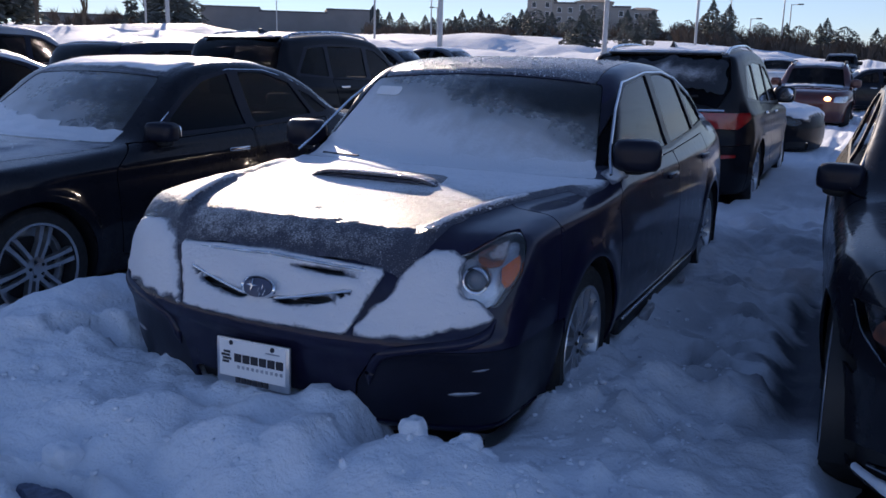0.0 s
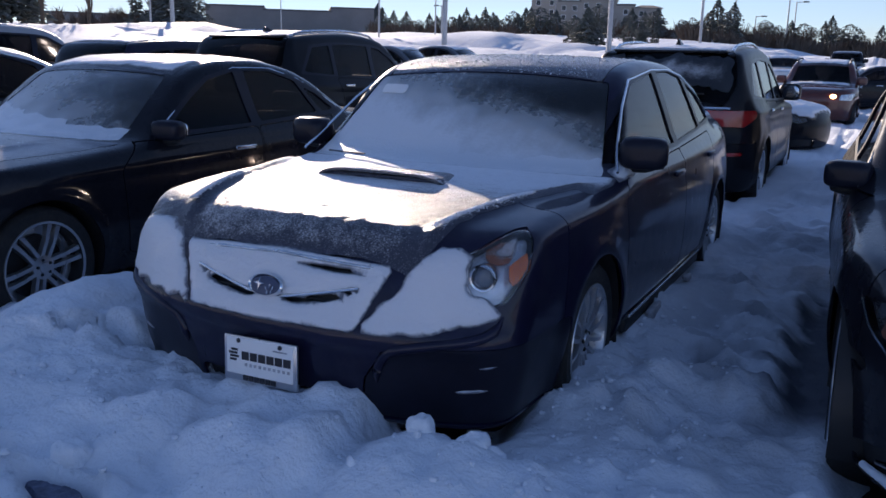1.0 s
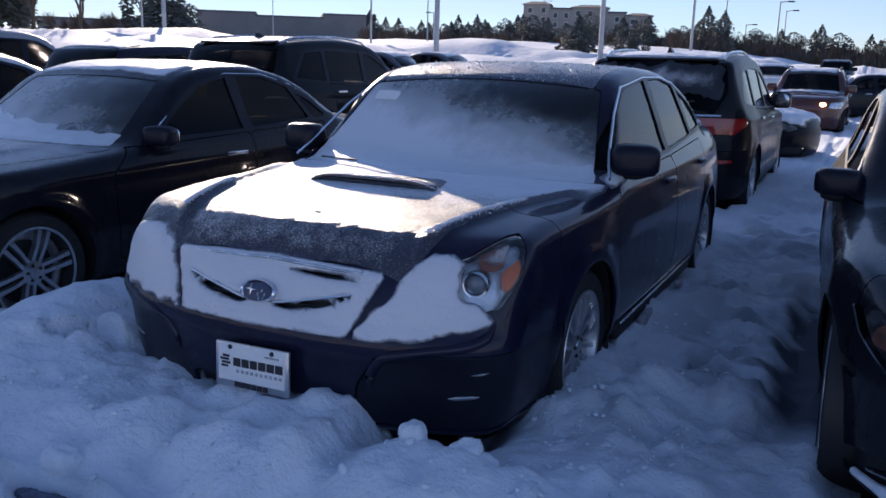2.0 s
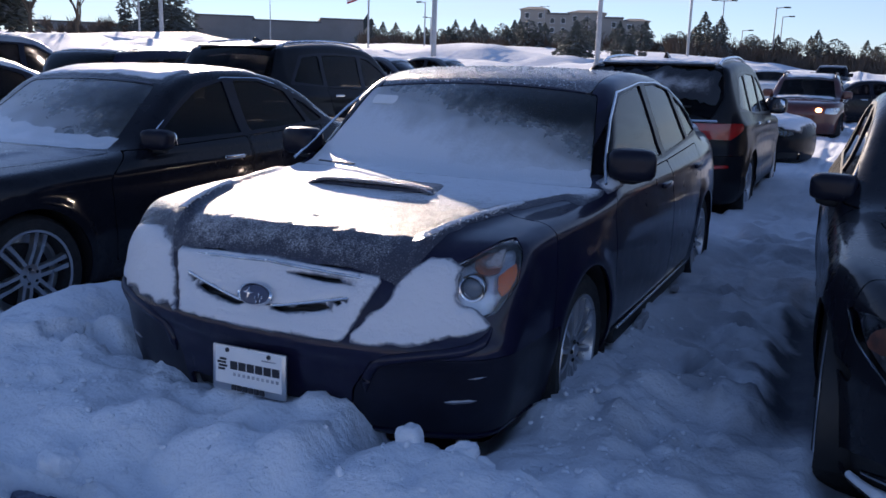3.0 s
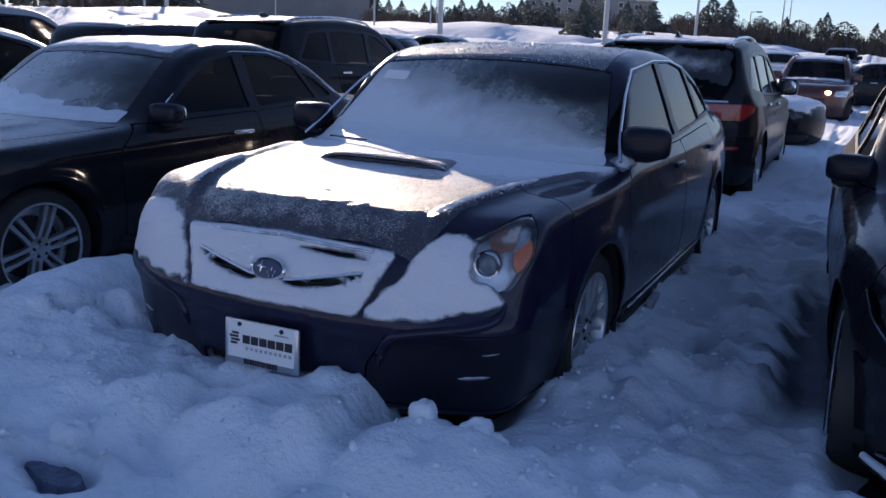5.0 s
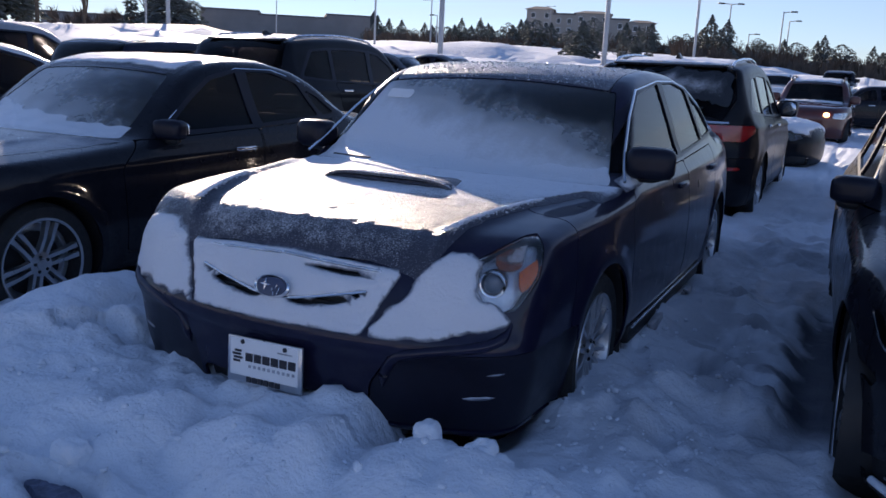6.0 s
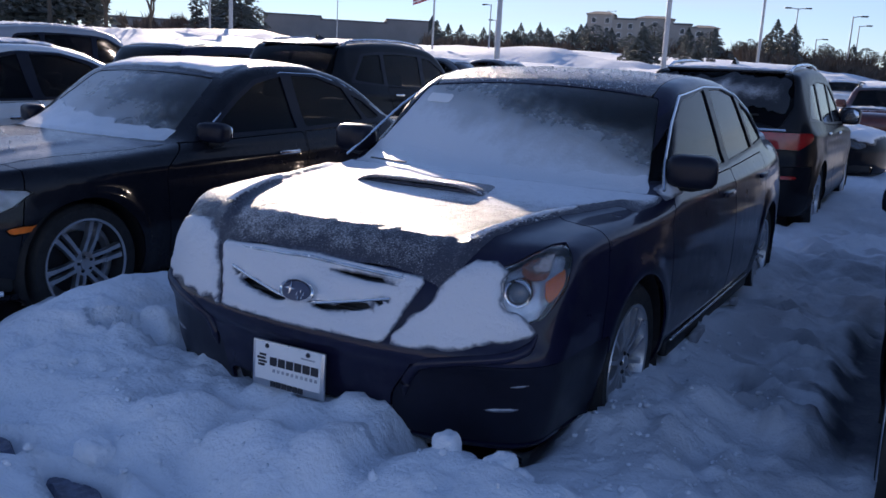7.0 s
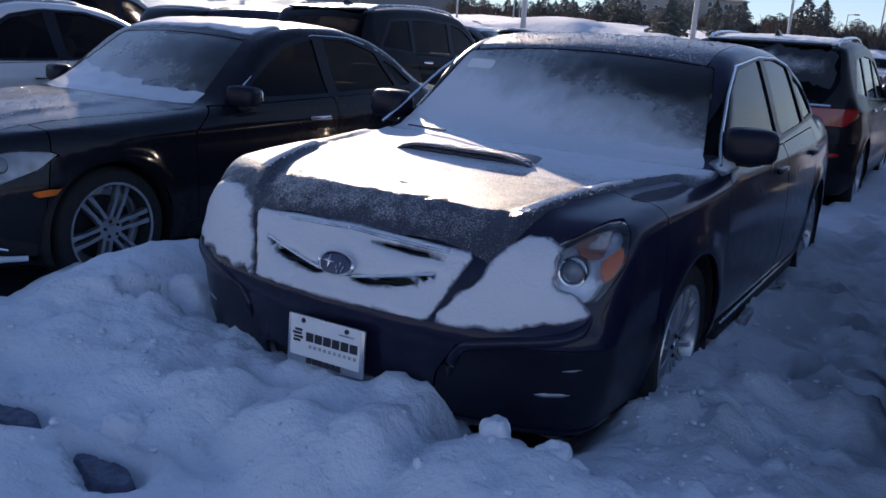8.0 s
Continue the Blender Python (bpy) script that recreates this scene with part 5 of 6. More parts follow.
def beads(at, sizes, seed, label):
    """Small frozen drops lying on a car."""
    rg = np.random.RandomState(seed)
    V = []
    for p, r in zip(at, sizes):
        a = rg.uniform(0, 6.28)
        c, q = math.cos(a), math.sin(a)
        o = OCTA * (r * rg.uniform(0.7, 1.4), r * rg.uniform(0.7, 1.4), r * rg.uniform(0.5, 0.9))
        V.append(np.stack([o[:, 0] * c - o[:, 1] * q, o[:, 0] * q + o[:, 1] * c, o[:, 2] + 0.25 * o[:, 0]], 1) + p)
    F = [tuple(6 * k + i for i in f) for k in range(len(V)) for f in OCTA_F]
    return thing("ice_beads", label, "ice", (np.concatenate(V), F), M["ice"], kind="stuff", smooth=0)


rb = np.random.RandomState(12)
for side in (1, -1):
    by = 0.24 + (0.56 if side > 0 else 0.40) * rb.rand(1100)
    bx = side * (ridge_x(by) + 0.009 * rb.randn(1100))
    beads(np.stack([bx, by, navy_form.top(bx, by) + 0.006], 1), 0.0020 + 0.0042 * rb.rand(1100) ** 2, 5 + side, "dense line of ice beads along a bonnet ridge")
by, bx = 1.85 + 1.40 * rb.rand(1700) ** 1.3, rb.uniform(-0.56, 0.56, 1700)
by = by + 0.10 * bx * bx
beads(np.stack([bx, by, navy_form.top(bx, by) + 0.0015], 1), 0.002 + 0.0045 * rb.rand(1700) ** 3, 9, "frozen drops scattered over the car roof")
bx = rb.uniform(-0.30, 0.30, 700)
by = 0.728 + 0.03 * (bx / 0.30) ** 2 + 0.06 * rb.rand(700)
beads(np.stack([bx, by, navy_form.top(bx, by) + 0.042 * (1 - np.abs(bx / 0.315) ** 6) * (1 - (by - 0.728) / 0.36) ** 1.3], 1), 0.0018 + 0.0034 * rb.rand(700) ** 2, 10, "ice crystals along the bonnet scoop edge")

# headlamps
for side in (1, -1):
    sl = split(navy_form.raw, lambda x, y, z: np.maximum(np.maximum(sdpoly(np.abs(x) + 0.5 * y, z, HEADLAMP), y - 0.72), -side * x))[0]
    house = part("headlamp_housing", thick(sl, 0.01, -0.045), M["lamp_bowl"], hero, "bright headlamp reflector behind a clear lens")
    for nb, band in enumerate(([(0.935, 0.785), (1.007, 0.822), (1.012, 0.78), (0.975, 0.732), (0.94, 0.715)], [(0.845, 0.835), (0.92, 0.866), (0.962, 0.858), (0.948, 0.80), (0.90, 0.79), (0.85, 0.80)])):
        amb = split(sl, lambda x, y, z: sdpoly(np.abs(x) + 0.5 * y, z, band))[0]
        if amb[1]:
            part("turn_signal", thick(amb, 0.01, -0.010 - 0.012 * nb), M["amber" if nb == 0 else "amber_dark"], house, "orange turn signal reflector")
    pj = Matrix.Translation((side * 0.722, 0.240, 0.740)) @ pose(0, 0, 0, 0, 0, side * 8)
    part("projector_ring", moved(lathe([(0.05, 0.042), (-0.012, 0.047), (-0.020, 0.044), (-0.018, 0.038), (0.0, 0.034), (0.05, 0.030)], 32, "y"), pj), M["chrome"], house)
    part("projector_lens", moved(blob((0.034, 0.020, 0.034), sub=3), pj), M["lamp_lens"], house)
def lens_edge(x, y, z):
    """The headlamp lens but for the clear glass before the projector and the lower lamp corner."""
    u = x + 0.5 * y
    clear = np.minimum(np.hypot(u - 0.855, z - 0.742) - 0.060, sdpoly(u, z, [(0.925, 0.79), (0.96, 0.80), (0.985, 0.875), (1.04, 0.90), (1.04, 0.70), (0.90, 0.66)]))
    return np.maximum(np.maximum(np.maximum(sdpoly(u, z, HEADLAMP) + 0.004, -clear), y - 0.62), -x)


snow_patch(navy_form, H0, lens_edge, "thin frost over the headlamp lens", 0.002, 0.03, 15, "lens_frost", 0.02, 0.05, lambda x, y, z: 1.0 - 0.55 * sstep(0.80, 0.90, x + 0.5 * y) * sstep(0.77, 0.80, z))
LIP = [(0.418, 0.375), (0.424, 0.418), (0.451, 0.472), (0.493, 0.503), (0.609, 0.530), (0.70, 0.545), (0.755, 0.558), (0.790, 0.580), (0.806, 0.625)]
lip_x, lip_z = pchip([(i, p[0]) for i, p in enumerate(LIP)]), pchip([(i, p[1]) for i, p in enumerate(LIP)])
# fog lamp trims
for side in (1, -1):
    lp = [(float(lip_x(u)), float(lip_z(u))) for u in np.linspace(0, 8, 41)]
    part("bumper_lip", tube([(side * x, skin_y(x, z) + 0.004, z) for x, z in lp], [0.004 + 0.014 * min(1, i / 5, (40 - i) / 5) for i in range(41)], 10), M["paint_navy"], hero, "moulded lip over the fog lamp recess")
    for z0, x0, x1, r in ((0.362, 0.655, 0.79, 0.009), (0.448, 0.72, 0.81, 0.006)):
        part("fog_trim", tube([(side * (x0 + (x1 - x0) * i / 6), skin_y(x0 + (x1 - x0) * i / 6, z0) + 0.012, z0 + 0.012 * (i / 6) ** 2) for i in range(7)], [r * 0.3, r * 0.7, r, r, r, r * 0.7, r * 0.3], 8), M["trim_grey"], hero)
    part("side_skirt", moved(box(0.05, 1.75, 0.075, (0, 0, 0), 0.02, 2), pose(side * 0.865, 2.38, 0.245)), M["plastic"], hero)
    part("skirt_strip", moved(box(0.012, 1.70, 0.012, (0, 0, 0), 0.004, 2), pose(side * 0.893, 2.38, 0.290)), M["lamp"], hero)
    part("mud_flap", moved(box(0.18, 0.012, 0.20, (0, 0, 0), 0.004), pose(side * 0.79, 1.39, 0.22, 8)), M["plastic"], hero)
# bonnet scoop
SC = []
nxs, nys = 25, 15
for j in range(nys):
    for i in range(nxs):
        u, v = -1 + 2 * i / (nxs - 1), j / (nys - 1)
        x, y = u * (0.315 - 0.05 * v), 0.725 + 0.05 * u * u * 0.6 + 0.36 * v
        edge = (1 - abs(u) ** 6)
        SC.append((x, y, float(navy_form.top(np.array(x), np.array(y))) - 0.004 + 0.044 * edge * (1 - v) ** 1.3 + 0.002))
SV = np.array(SC)
SF = [(j * nxs + i, j * nxs + i + 1, (j + 1) * nxs + i + 1, (j + 1) * nxs + i) for j in range(nys - 1) for i in range(nxs - 1)]
scoop = part("bonnet_scoop", thick((SV, SF), 0.010), M["rime_paint"], hero, "raised bonnet scoop edged with ice crystals")
part("scoop_intake", tube([(x, 0.755 + 0.35 * x * x, float(navy_form.top(np.array(x), np.array(0.755))) + 0.012) for x in np.linspace(-0.29, 0.29, 11)], 0.013, 8), M["frost_paint"], scoop, "dark intake slot")
# wipers
for x0, x1, up in ((0.55, -0.05, -0.02), (-0.38, -0.66, 0.004)):
    wp = [(x0 + (x1 - x0) * i / 8, 0, 0) for i in range(9)]
    wp = [(x, 1.20 + 0.38 * x * x, float(navy_form.top(np.array(x), np.array(1.20 + 0.38 * x * x))) + up) for x, _, _ in wp]
    part("wiper", tube(wp, 0.007, 6), M["plastic"], hero)
# sticker at the top of the windscreen
stk = split(navy_form.raw, lambda x, y, z: np.maximum(np.maximum(np.abs(x + 0.50) - 0.085, np.abs(z - 1.285) - 0.022), np.maximum(navy_form.top(x, y) - z - 0.03, y - 2.2)))[0]
part("windscreen_sticker", thick(stk, 0.002, 0.0), M["plate"], hero, "white sales sticker inside the windscreen")

# dealer plate with bars in place of its lettering
pl = part("dealer_plate", moved(box(0.318, 0.014, 0.165, (0, 0, 0), 0.006), pose(0, -0.026, 0.396, -3, -1.0, 0)), M["alloy"], hero, "white dealer plate in a grey frame")
PB = pose(0, -0.026, 0.396, -3, -1.0, 0)


def plate_box(nm, w, h, x, z, mat, y=-0.0095, t=0.004):
    return part(nm, moved(box(w, t, h, (x, y, z), 0.0008, 1), PB), M[mat], pl)


plate_box("plate_sheet", 0.288, 0.132, 0, 0.010, "plate", -0.0075)
for i in range(6):
    plate_box("title_bar", 0.0315, 0.030, -0.061 + 0.0362 * i, 0.014, "ink")
for i in range(10):
    plate_box("small_text_bar", 0.011, 0.011, -0.058 + 0.0205 * i, -0.018, "grit")
for i in range(6):
    plate_box("frame_text_bar", 0.0205, 0.020, -0.062 + 0.0245 * i, -0.066, "ink", -0.0085)
for i, (dx, w) in enumerate(((0.003, 0.030), (-0.003, 0.038), (0.003, 0.038), (-0.003, 0.030))):
    plate_box("logo_bar", w, 0.0085, -0.112 + dx, 0.032 - 0.0122 * i, "ink")
plate_box("caption_bar", 0.06, 0.005, 0.09, 0.050, "grit")
for sx in (-0.09, 0.09):
    part("plate_screw", moved(lathe([(-0.008, 0.009), (-0.013, 0.008), (-0.0135, 0.0)], 12, "y"), PB @ Matrix.Translation((sx, 0, 0.066))), M["ink"], pl)

# clods of snow broken off before the bumper
def clod(lumps, seed):
    """Blocky lumps of broken snow frozen together."""
    return join(*(blob((rx, ry, rz), (cx, cy, cz), 4, 0.16, seed + k, 3.2) for k, (cx, cy, cz, rx, ry, rz) in enumerate(lumps)))


for i, lumps in enumerate((((0.668, -0.085, 0.292, 0.045, 0.045, 0.072), (0.72, -0.09, 0.250, 0.055, 0.06, 0.055), (0.625, -0.09, 0.235, 0.05, 0.06, 0.05)),
                           ((0.850, -0.085, 0.282, 0.048, 0.05, 0.062), (0.895, -0.09, 0.245, 0.055, 0.06, 0.060)),
                           ((-0.33, -0.56, 0.19, 0.06, 0.05, 0.05),))):
    thing("snow_clod", "pale blue clod of broken snow before the bumper", "snow clod", clod(lumps, i * 5 + 3), M["snow"], group="snow clods before the bumper", smooth=60)
for i, (cx, cy, cz, sx, sy, sz) in enumerate(((0.915, 1.95, 0.215, 0.022, 0.13, 0.028), (0.93, 2.72, 0.225, 0.022, 0.045, 0.02))):
    thing("ice_lump", "grey slab of dirty ice under the door sill", "ice", blob((sx, sy, sz), (cx, cy, cz), 3, 0.2, i + 20, 3.5), M["grit"], group="ice slabs along the sill")

# ---- snow on the black sedan ----
MP = pose(-2.83, -0.13, 0)
ms = screen_fn(saloon_form, (1.24, 0.44, 1.97, 0.09, 0.74, 0.57))
mline = pchip([(-0.9, 1.14), (-0.5, 1.09), (0.0, 1.05), (0.45, 1.0), (0.72, 0.985)])
snow_patch(saloon_form, MP, lambda x, y, z: np.maximum(ms(x, y, z), z - mline(x)), "snow along the foot of a frosted windscreen", 0.010, 0.09, 21, "fade_glass", 0.06)
snow_patch(saloon_form, MP, lambda x, y, z: saloon_form.on_top(x, y, z, np.maximum(np.maximum(2.02 - y, y - 3.2), np.abs(x) - 0.60), 0.06), "thin snow on the sedan roof", 0.012, 0.08, 22, wave=0.05)
snow_patch(saloon_form, MP, lambda x, y, z: saloon_form.on_top(x, y, z, np.maximum(np.maximum(0.16 - y, y - 1.22 - 0.4 * x * x), np.abs(x) - 0.50 - 0.18 * y), 0.06), "thin frost over the black bonnet", 0.002, 0.14, 23, "frost_film", 0.06, 0.12, cover=lambda x, y, z: 0.62 - 0.15 * sstep(0.9, 0.3, y))
by, bx = rb.uniform(0.35, 1.15, 420), rb.uniform(-0.62, 0.45, 420)
beads(np.stack([bx, by, saloon_form.top(bx, by) + 0.002], 1) + np.array(MP.translation), 0.002 + 0.006 * rb.rand(420) ** 3, 14, "frozen drops on the frosted black bonnet")


# ---- other parked cars ----
def another(ob, at, label, old, paint):
    """A car like ob in another paint."""
    made = copy_thing(ob, at)
    made.scale = at.to_scale()
    for o in made.children_recursive:
        slot = o.material_slots[0]
        if slot.material == old:
            slot.link = "OBJECT"
            slot.material = paint
    return tagged(made, label)


BL, DL = M["paint_black"], M["paint_dull"]
near_car = another(saloon, pose(2.68, 0.2, 0.0, 0, 0, 2.6), "glossy black sedan parked across the trodden lane", BL, M["paint_black"])
suv_left = another(suv_behind, pose(-5.65, 11.2, 0, 0, 0, 180) @ Matrix.Scale(1.07, 4), "dark SUV with snow-lined roof behind the sedans", DL, M["paint_dull"])
red_suv = build_car(Car(**dict(suv_spec)), "suv", "red-brown SUV with one lamp lit", M["paint_red"], pose(0.45, 19.7, 0, 0, 0, 0), step=0.065, spokes=5)
RD = M["paint_red"]
mid_car = build_car(Car(**dict(saloon_form.k)), "sedan", "black sedan with a snow-covered bonnet", M["paint_dull"], pose(1.12, 12.7, 0, 0, 0, 78), step=0.06, spokes=8)
suv_back = another(red_suv, pose(-8.3, 10.8, 0.0, 0, 0, 180), "dark SUV under uneven snow behind other cars", RD, M["paint_navy"])
white_sedan = another(saloon, pose(-5.6, -0.35, 0, 0, 0, 0) @ Matrix.Scale(1.04, 4), "white sedan with a snowy roof", BL, M["paint_white"])
for o in white_sedan.children:
    if o.name.startswith("mirror_housing"):
        o.material_slots[0].link = "OBJECT"
        o.material_slots[0].material = M["paint_white"]
grey_suv = another(red_suv, pose(-12.4, 11.0, 0, 0, 0, 180) @ Matrix.Scale(1.13, 4), "silver SUV with dark windows and roof rails", RD, M["paint_silver"])
suv_right = another(suv_behind, pose(3.0, 10.9, 0, 0, 0, 180), "black SUV parked beside the trodden lane", DL, M["paint_dull"])
pickup = another(red_suv, pose(0.1, 44.0, 0.75, 0, 0, 0) @ Matrix.Scale(0.95, 4), "dark tall SUV far down the lot", RD, M["paint_black"])
white_far = another(mid_car, pose(-1.7, 35.5, 0.5, 0, 0, 10), "white sedan far down the lot", DL, M["paint_white"])
sedan_far = another(mid_car, pose(-6.6, 14.2, 0.33, 0, 0, 90), "dark sedan crossing the far row under snow", DL, M["paint_grey"])
sedan_right = another(mid_car, pose(-0.7, 27.5, 0.12, 0, 0, -80), "dark sedan parked side-on in the far row", DL, M["paint_black"])
bank_sedan = another(mid_car, pose(-8.15, 19.2, 0.36, 0, 0, 92), "dark sedan with snow on its roof below the bank", DL, M["paint_grey"])
bank_sedan_far = another(mid_car, pose(-7.7, 21.6, 0.42, 0, 0, 88), "grey sedan half hidden behind another at the bank", DL, M["paint_grey"])
for car, ob, lab in ((suv, suv_behind, "thin snow on the roof of an SUV"), (suv, suv_left, "thin snow on the dark SUV roof"), (suv, suv_back, "uneven snow on an SUV roof"), (suv, suv_right, "thin snow on the roof of a black SUV"), (suv, red_suv, "thin snow on the red SUV roof"), (suv, grey_suv, "thin snow on the grey SUV roof")):
    snow_patch(suv, ob.matrix_basis, lambda x, y, z: suv.on_top(x, y, z, np.maximum(np.maximum(2.05 - y, y - 4.15), np.abs(x) - 0.58), 0.06), lab, 0.02, 0.08, 31, wave=0.05)
snow_patch(suv, red_suv.matrix_basis, lambda x, y, z: suv.on_top(x, y, z, np.maximum(np.maximum(0.95 - y, y - 1.35 - 0.3 * x * x), np.abs(x) - 0.7), 0.06), "snow at the foot of the red SUV windscreen", 0.04, 0.08, 33)
snow_patch(saloon_form, mid_car.matrix_basis, lambda x, y, z: saloon_form.on_top(x, y, z, np.maximum(np.maximum(0.08 - y, y - 1.25), np.abs(x) - 0.77), 0.10), "thin snow on the bonnet of a black sedan", 0.035, 0.05, 34)
for ob in (white_far, white_sedan, sedan_far, sedan_right, mid_car, bank_sedan, bank_sedan_far):
    snow_patch(saloon_form, ob.matrix_basis, lambda x, y, z: saloon_form.on_top(x, y, z, np.maximum(np.maximum(1.95 - y, y - 3.3), np.abs(x) - 0.58), 0.06), "snow lying on a sedan roof", 0.03, 0.08, 35)
part("turn_signal", blob((0.075, 0.03, 0.055), (0.40, 0.035, 0.80), 2), M["lit_lamp"], red_suv, "glowing orange lamp")
for side in (1, -1):
    part("roof_rail", tube([(side * 0.62, y, float(suv.top(np.array(0.6), np.array(y))) + dz) for y, dz in ((2.15, 0.0), (2.22, 0.05), (2.6, 0.06), (3.4, 0.06), (4.0, 0.05), (4.1, 0.0))], 0.02, 8), M["plastic"], red_suv)
for o in list(near_car.children):
    if o.name.startswith("side_marker"):
        bpy.data.objects.remove(o)
for side in (1, -1):
    sg = split(saloon_form.raw, lambda x, y, z: np.maximum(np.maximum(sdpoly(y, z, [(0.13, 0.76), (0.20, 0.69), (0.30, 0.655), (0.37, 0.66), (0.36, 0.71), (0.28, 0.76), (0.17, 0.80)]), 0.5 - np.abs(x)), -side * x))[0]
    part("turn_signal", thick(sg, 0.012, 0.006), M["amber_dull"], near_car, "orange turn signal in the lamp corner")
snow_patch(suv, suv_behind.matrix_basis, lambda x, y, z: np.maximum(np.maximum(np.maximum(1.30 + 0.12 * x - z, z - 1.52), np.abs(x) - 0.62), 4.2 - y), "thin frost over the upper rear window", 0.002, 0.14, 38, "frost_screen", 0.16, 0.14, lambda x, y, z: 0.85 - 0.35 * sstep(0.1, -0.5, x))


def ledge_snow(at, side, label):
    """Snow lodged on the lower lip of a bumper."""
    xs = np.linspace(0.40, 0.76, 19)
    rs = 0.010 + 0.022 * vnoise(xs / 0.06, xs * 0, 5) * np.sin(np.pi * np.linspace(0.05, 0.97, 19)) ** 0.5
    m = tube([(side * x, float(saloon_form.front(np.array(x), np.array(0.235))) + 0.012, 0.232) for x in xs], [float(r) for r in rs], 10)
    return thing("snow_crust", label, "snow", m, M["snow"], at=at, smooth=60)


for side in (1, -1):
    ledge_snow(MP, side, "snow lodged in the bumper of a black sedan")
    ledge_snow(near_car.matrix_basis, side, "snow lodged in the bumper of a glossy sedan")


# ---- trees ----
def conifer(h, w, seed, dense=420, fine=0.8, full=False):
    """A pine: tapered trunk, tiers of limbs, a ragged crown of many small clumps."""
    rng = random.Random(seed)
    crown = []
    for i in range(dense):
        v = rng.random() ** 0.8
        z = h * (0.14 + 0.84 * v)
        r = w * ((1.25 * (1 - (1.7 * v - 0.7) ** 2) ** 0.55) if full else (1 - v ** 1.5) ** 0.8) * (0.35 + 0.65 * rng.random()) * (0.8 + 0.3 * math.sin(seed + 9 * v))
        a = rng.random() * 2 * math.pi
        s = fine * w * (0.08 + 0.13 * (1 - v)) * (0.6 + 0.8 * rng.random())
        c = Vector((r * math.cos(a), r * math.sin(a), z - 0.25 * r))
        out = Vector((math.cos(a), math.sin(a), -0.25 + 0.4 * rng.random()))
        side = Vector((-math.sin(a), math.cos(a), 0))
        up = out.cross(side)
        vs = [c - out * s, c + side * s * 0.8 + up * s * 0.1, c + out * s * 1.4 - up * s * 0.2, c - side * s * 0.8 + up * s * 0.1, c + up * s * 0.55, c - up * s * 0.35]
        crown.append((np.array([p[:] for p in vs]), [(0, 1, 4), (1, 2, 4), (2, 3, 4), (3, 0, 4), (1, 0, 5), (2, 1, 5), (3, 2, 5), (0, 3, 5)]))
    limbs = []
    for i in range(10):
        z, a = h * (0.15 + 0.07 * i), rng.random() * 6.28
        limbs.append(tube([(0, 0, z), (w * 0.5 * math.cos(a) * (1 - i / 14), w * 0.5 * math.sin(a) * (1 - i / 14), z - 0.02 * h)], [0.012 * h, 0.004 * h], 4))
    trunk = join(tube([(0, 0, -0.5), (0.01 * h, 0, h * 0.4), (0, 0, h * 0.95)], [0.028 * h, 0.02 * h, 0.003 * h], 7), *limbs)
    return trunk, join(*crown)


def bare(h, seed, spread=0.5, levels=5):
    """A leafless tree: trunk and limbs, and its twigs."""
    rng = random.Random(seed)
    wood, twigs = [], []

    def grow(p, d, ln, r, lv):
        q = p + d * ln
        mid = p + d * ln * 0.5 + Vector((rng.uniform(-1, 1), rng.uniform(-1, 1), 0)) * ln * 0.05
        (wood if lv < 3 else twigs).append(tube([p, mid, q], [r, r * 0.85, r * 0.7], 6 if lv < 2 else 3))
        if lv < levels:
            for _ in range(3 if lv < 3 else 2):
                a = rng.random() * 6.28
                o = Vector((math.cos(a), math.sin(a), 0.15))
                grow(p + d * ln * rng.uniform(0.6, 1.0), (d + o * spread * rng.uniform(0.6, 1.2)).normalized(), ln * rng.uniform(0.6, 0.8), r * 0.6, lv + 1)
    grow(Vector((0, 0, -0.3)), Vector((0, 0, 1)), h * 0.3, h * 0.018, 0)
    return join(*wood), join(*twigs)


def plant(kind, x, y, h, seed, label, group="", dense=420, fine=0.8):
    w = h * (0.30 + 0.08 * (seed % 3))
    tr, cr = conifer(h, w, seed, dense, fine, seed % 4 < 2) if kind == "pine" else bare(h, seed)
    ob = thing("pine_tree" if kind == "pine" else "bare_tree", label, "tree", at=pose(x, y, float(terrain(np.array(x), np.array(y))) + 0.1, 0, 0, seed * 40), group=group)
    part("trunk", tr, M["bark"], ob)
    part("crown", cr, M["needles" if kind == "pine" else "twig"], ob, smooth=0)
    return ob


rng = random.Random(4)
protos = [plant("pine", *from_eye(25 + 1.5 * i, 150 + 8 * i), 4.2 + 0.45 * i, 100 + i, "dark pine tree on the far bank", "far trees") for i in range(4)]
protos += [plant("bare", *from_eye(4 + 3 * i, 120), 4.2 + 0.5 * i, 200 + i, "leafless tree on the far bank", "far trees") for i in range(2)]


def copies(b0, b1, d0, d1, n, size, share=0.8):
    for i in range(n):
        p = protos[rng.randrange(4)] if rng.random() < share else protos[4 + rng.randrange(2)]
        x, y = from_eye(b0 + (b1 - b0) * (i + rng.random()) / n, d0 + (d1 - d0) * rng.random())
        s = size * rng.uniform(0.7, 1.15)
        ob = copy_thing(p, pose(x, y, float(terrain(np.array(x), np.array(y))) + 0.1, 0, 0, rng.random() * 360))
        ob.scale = (s, s, s * rng.uniform(0.85, 1.1))


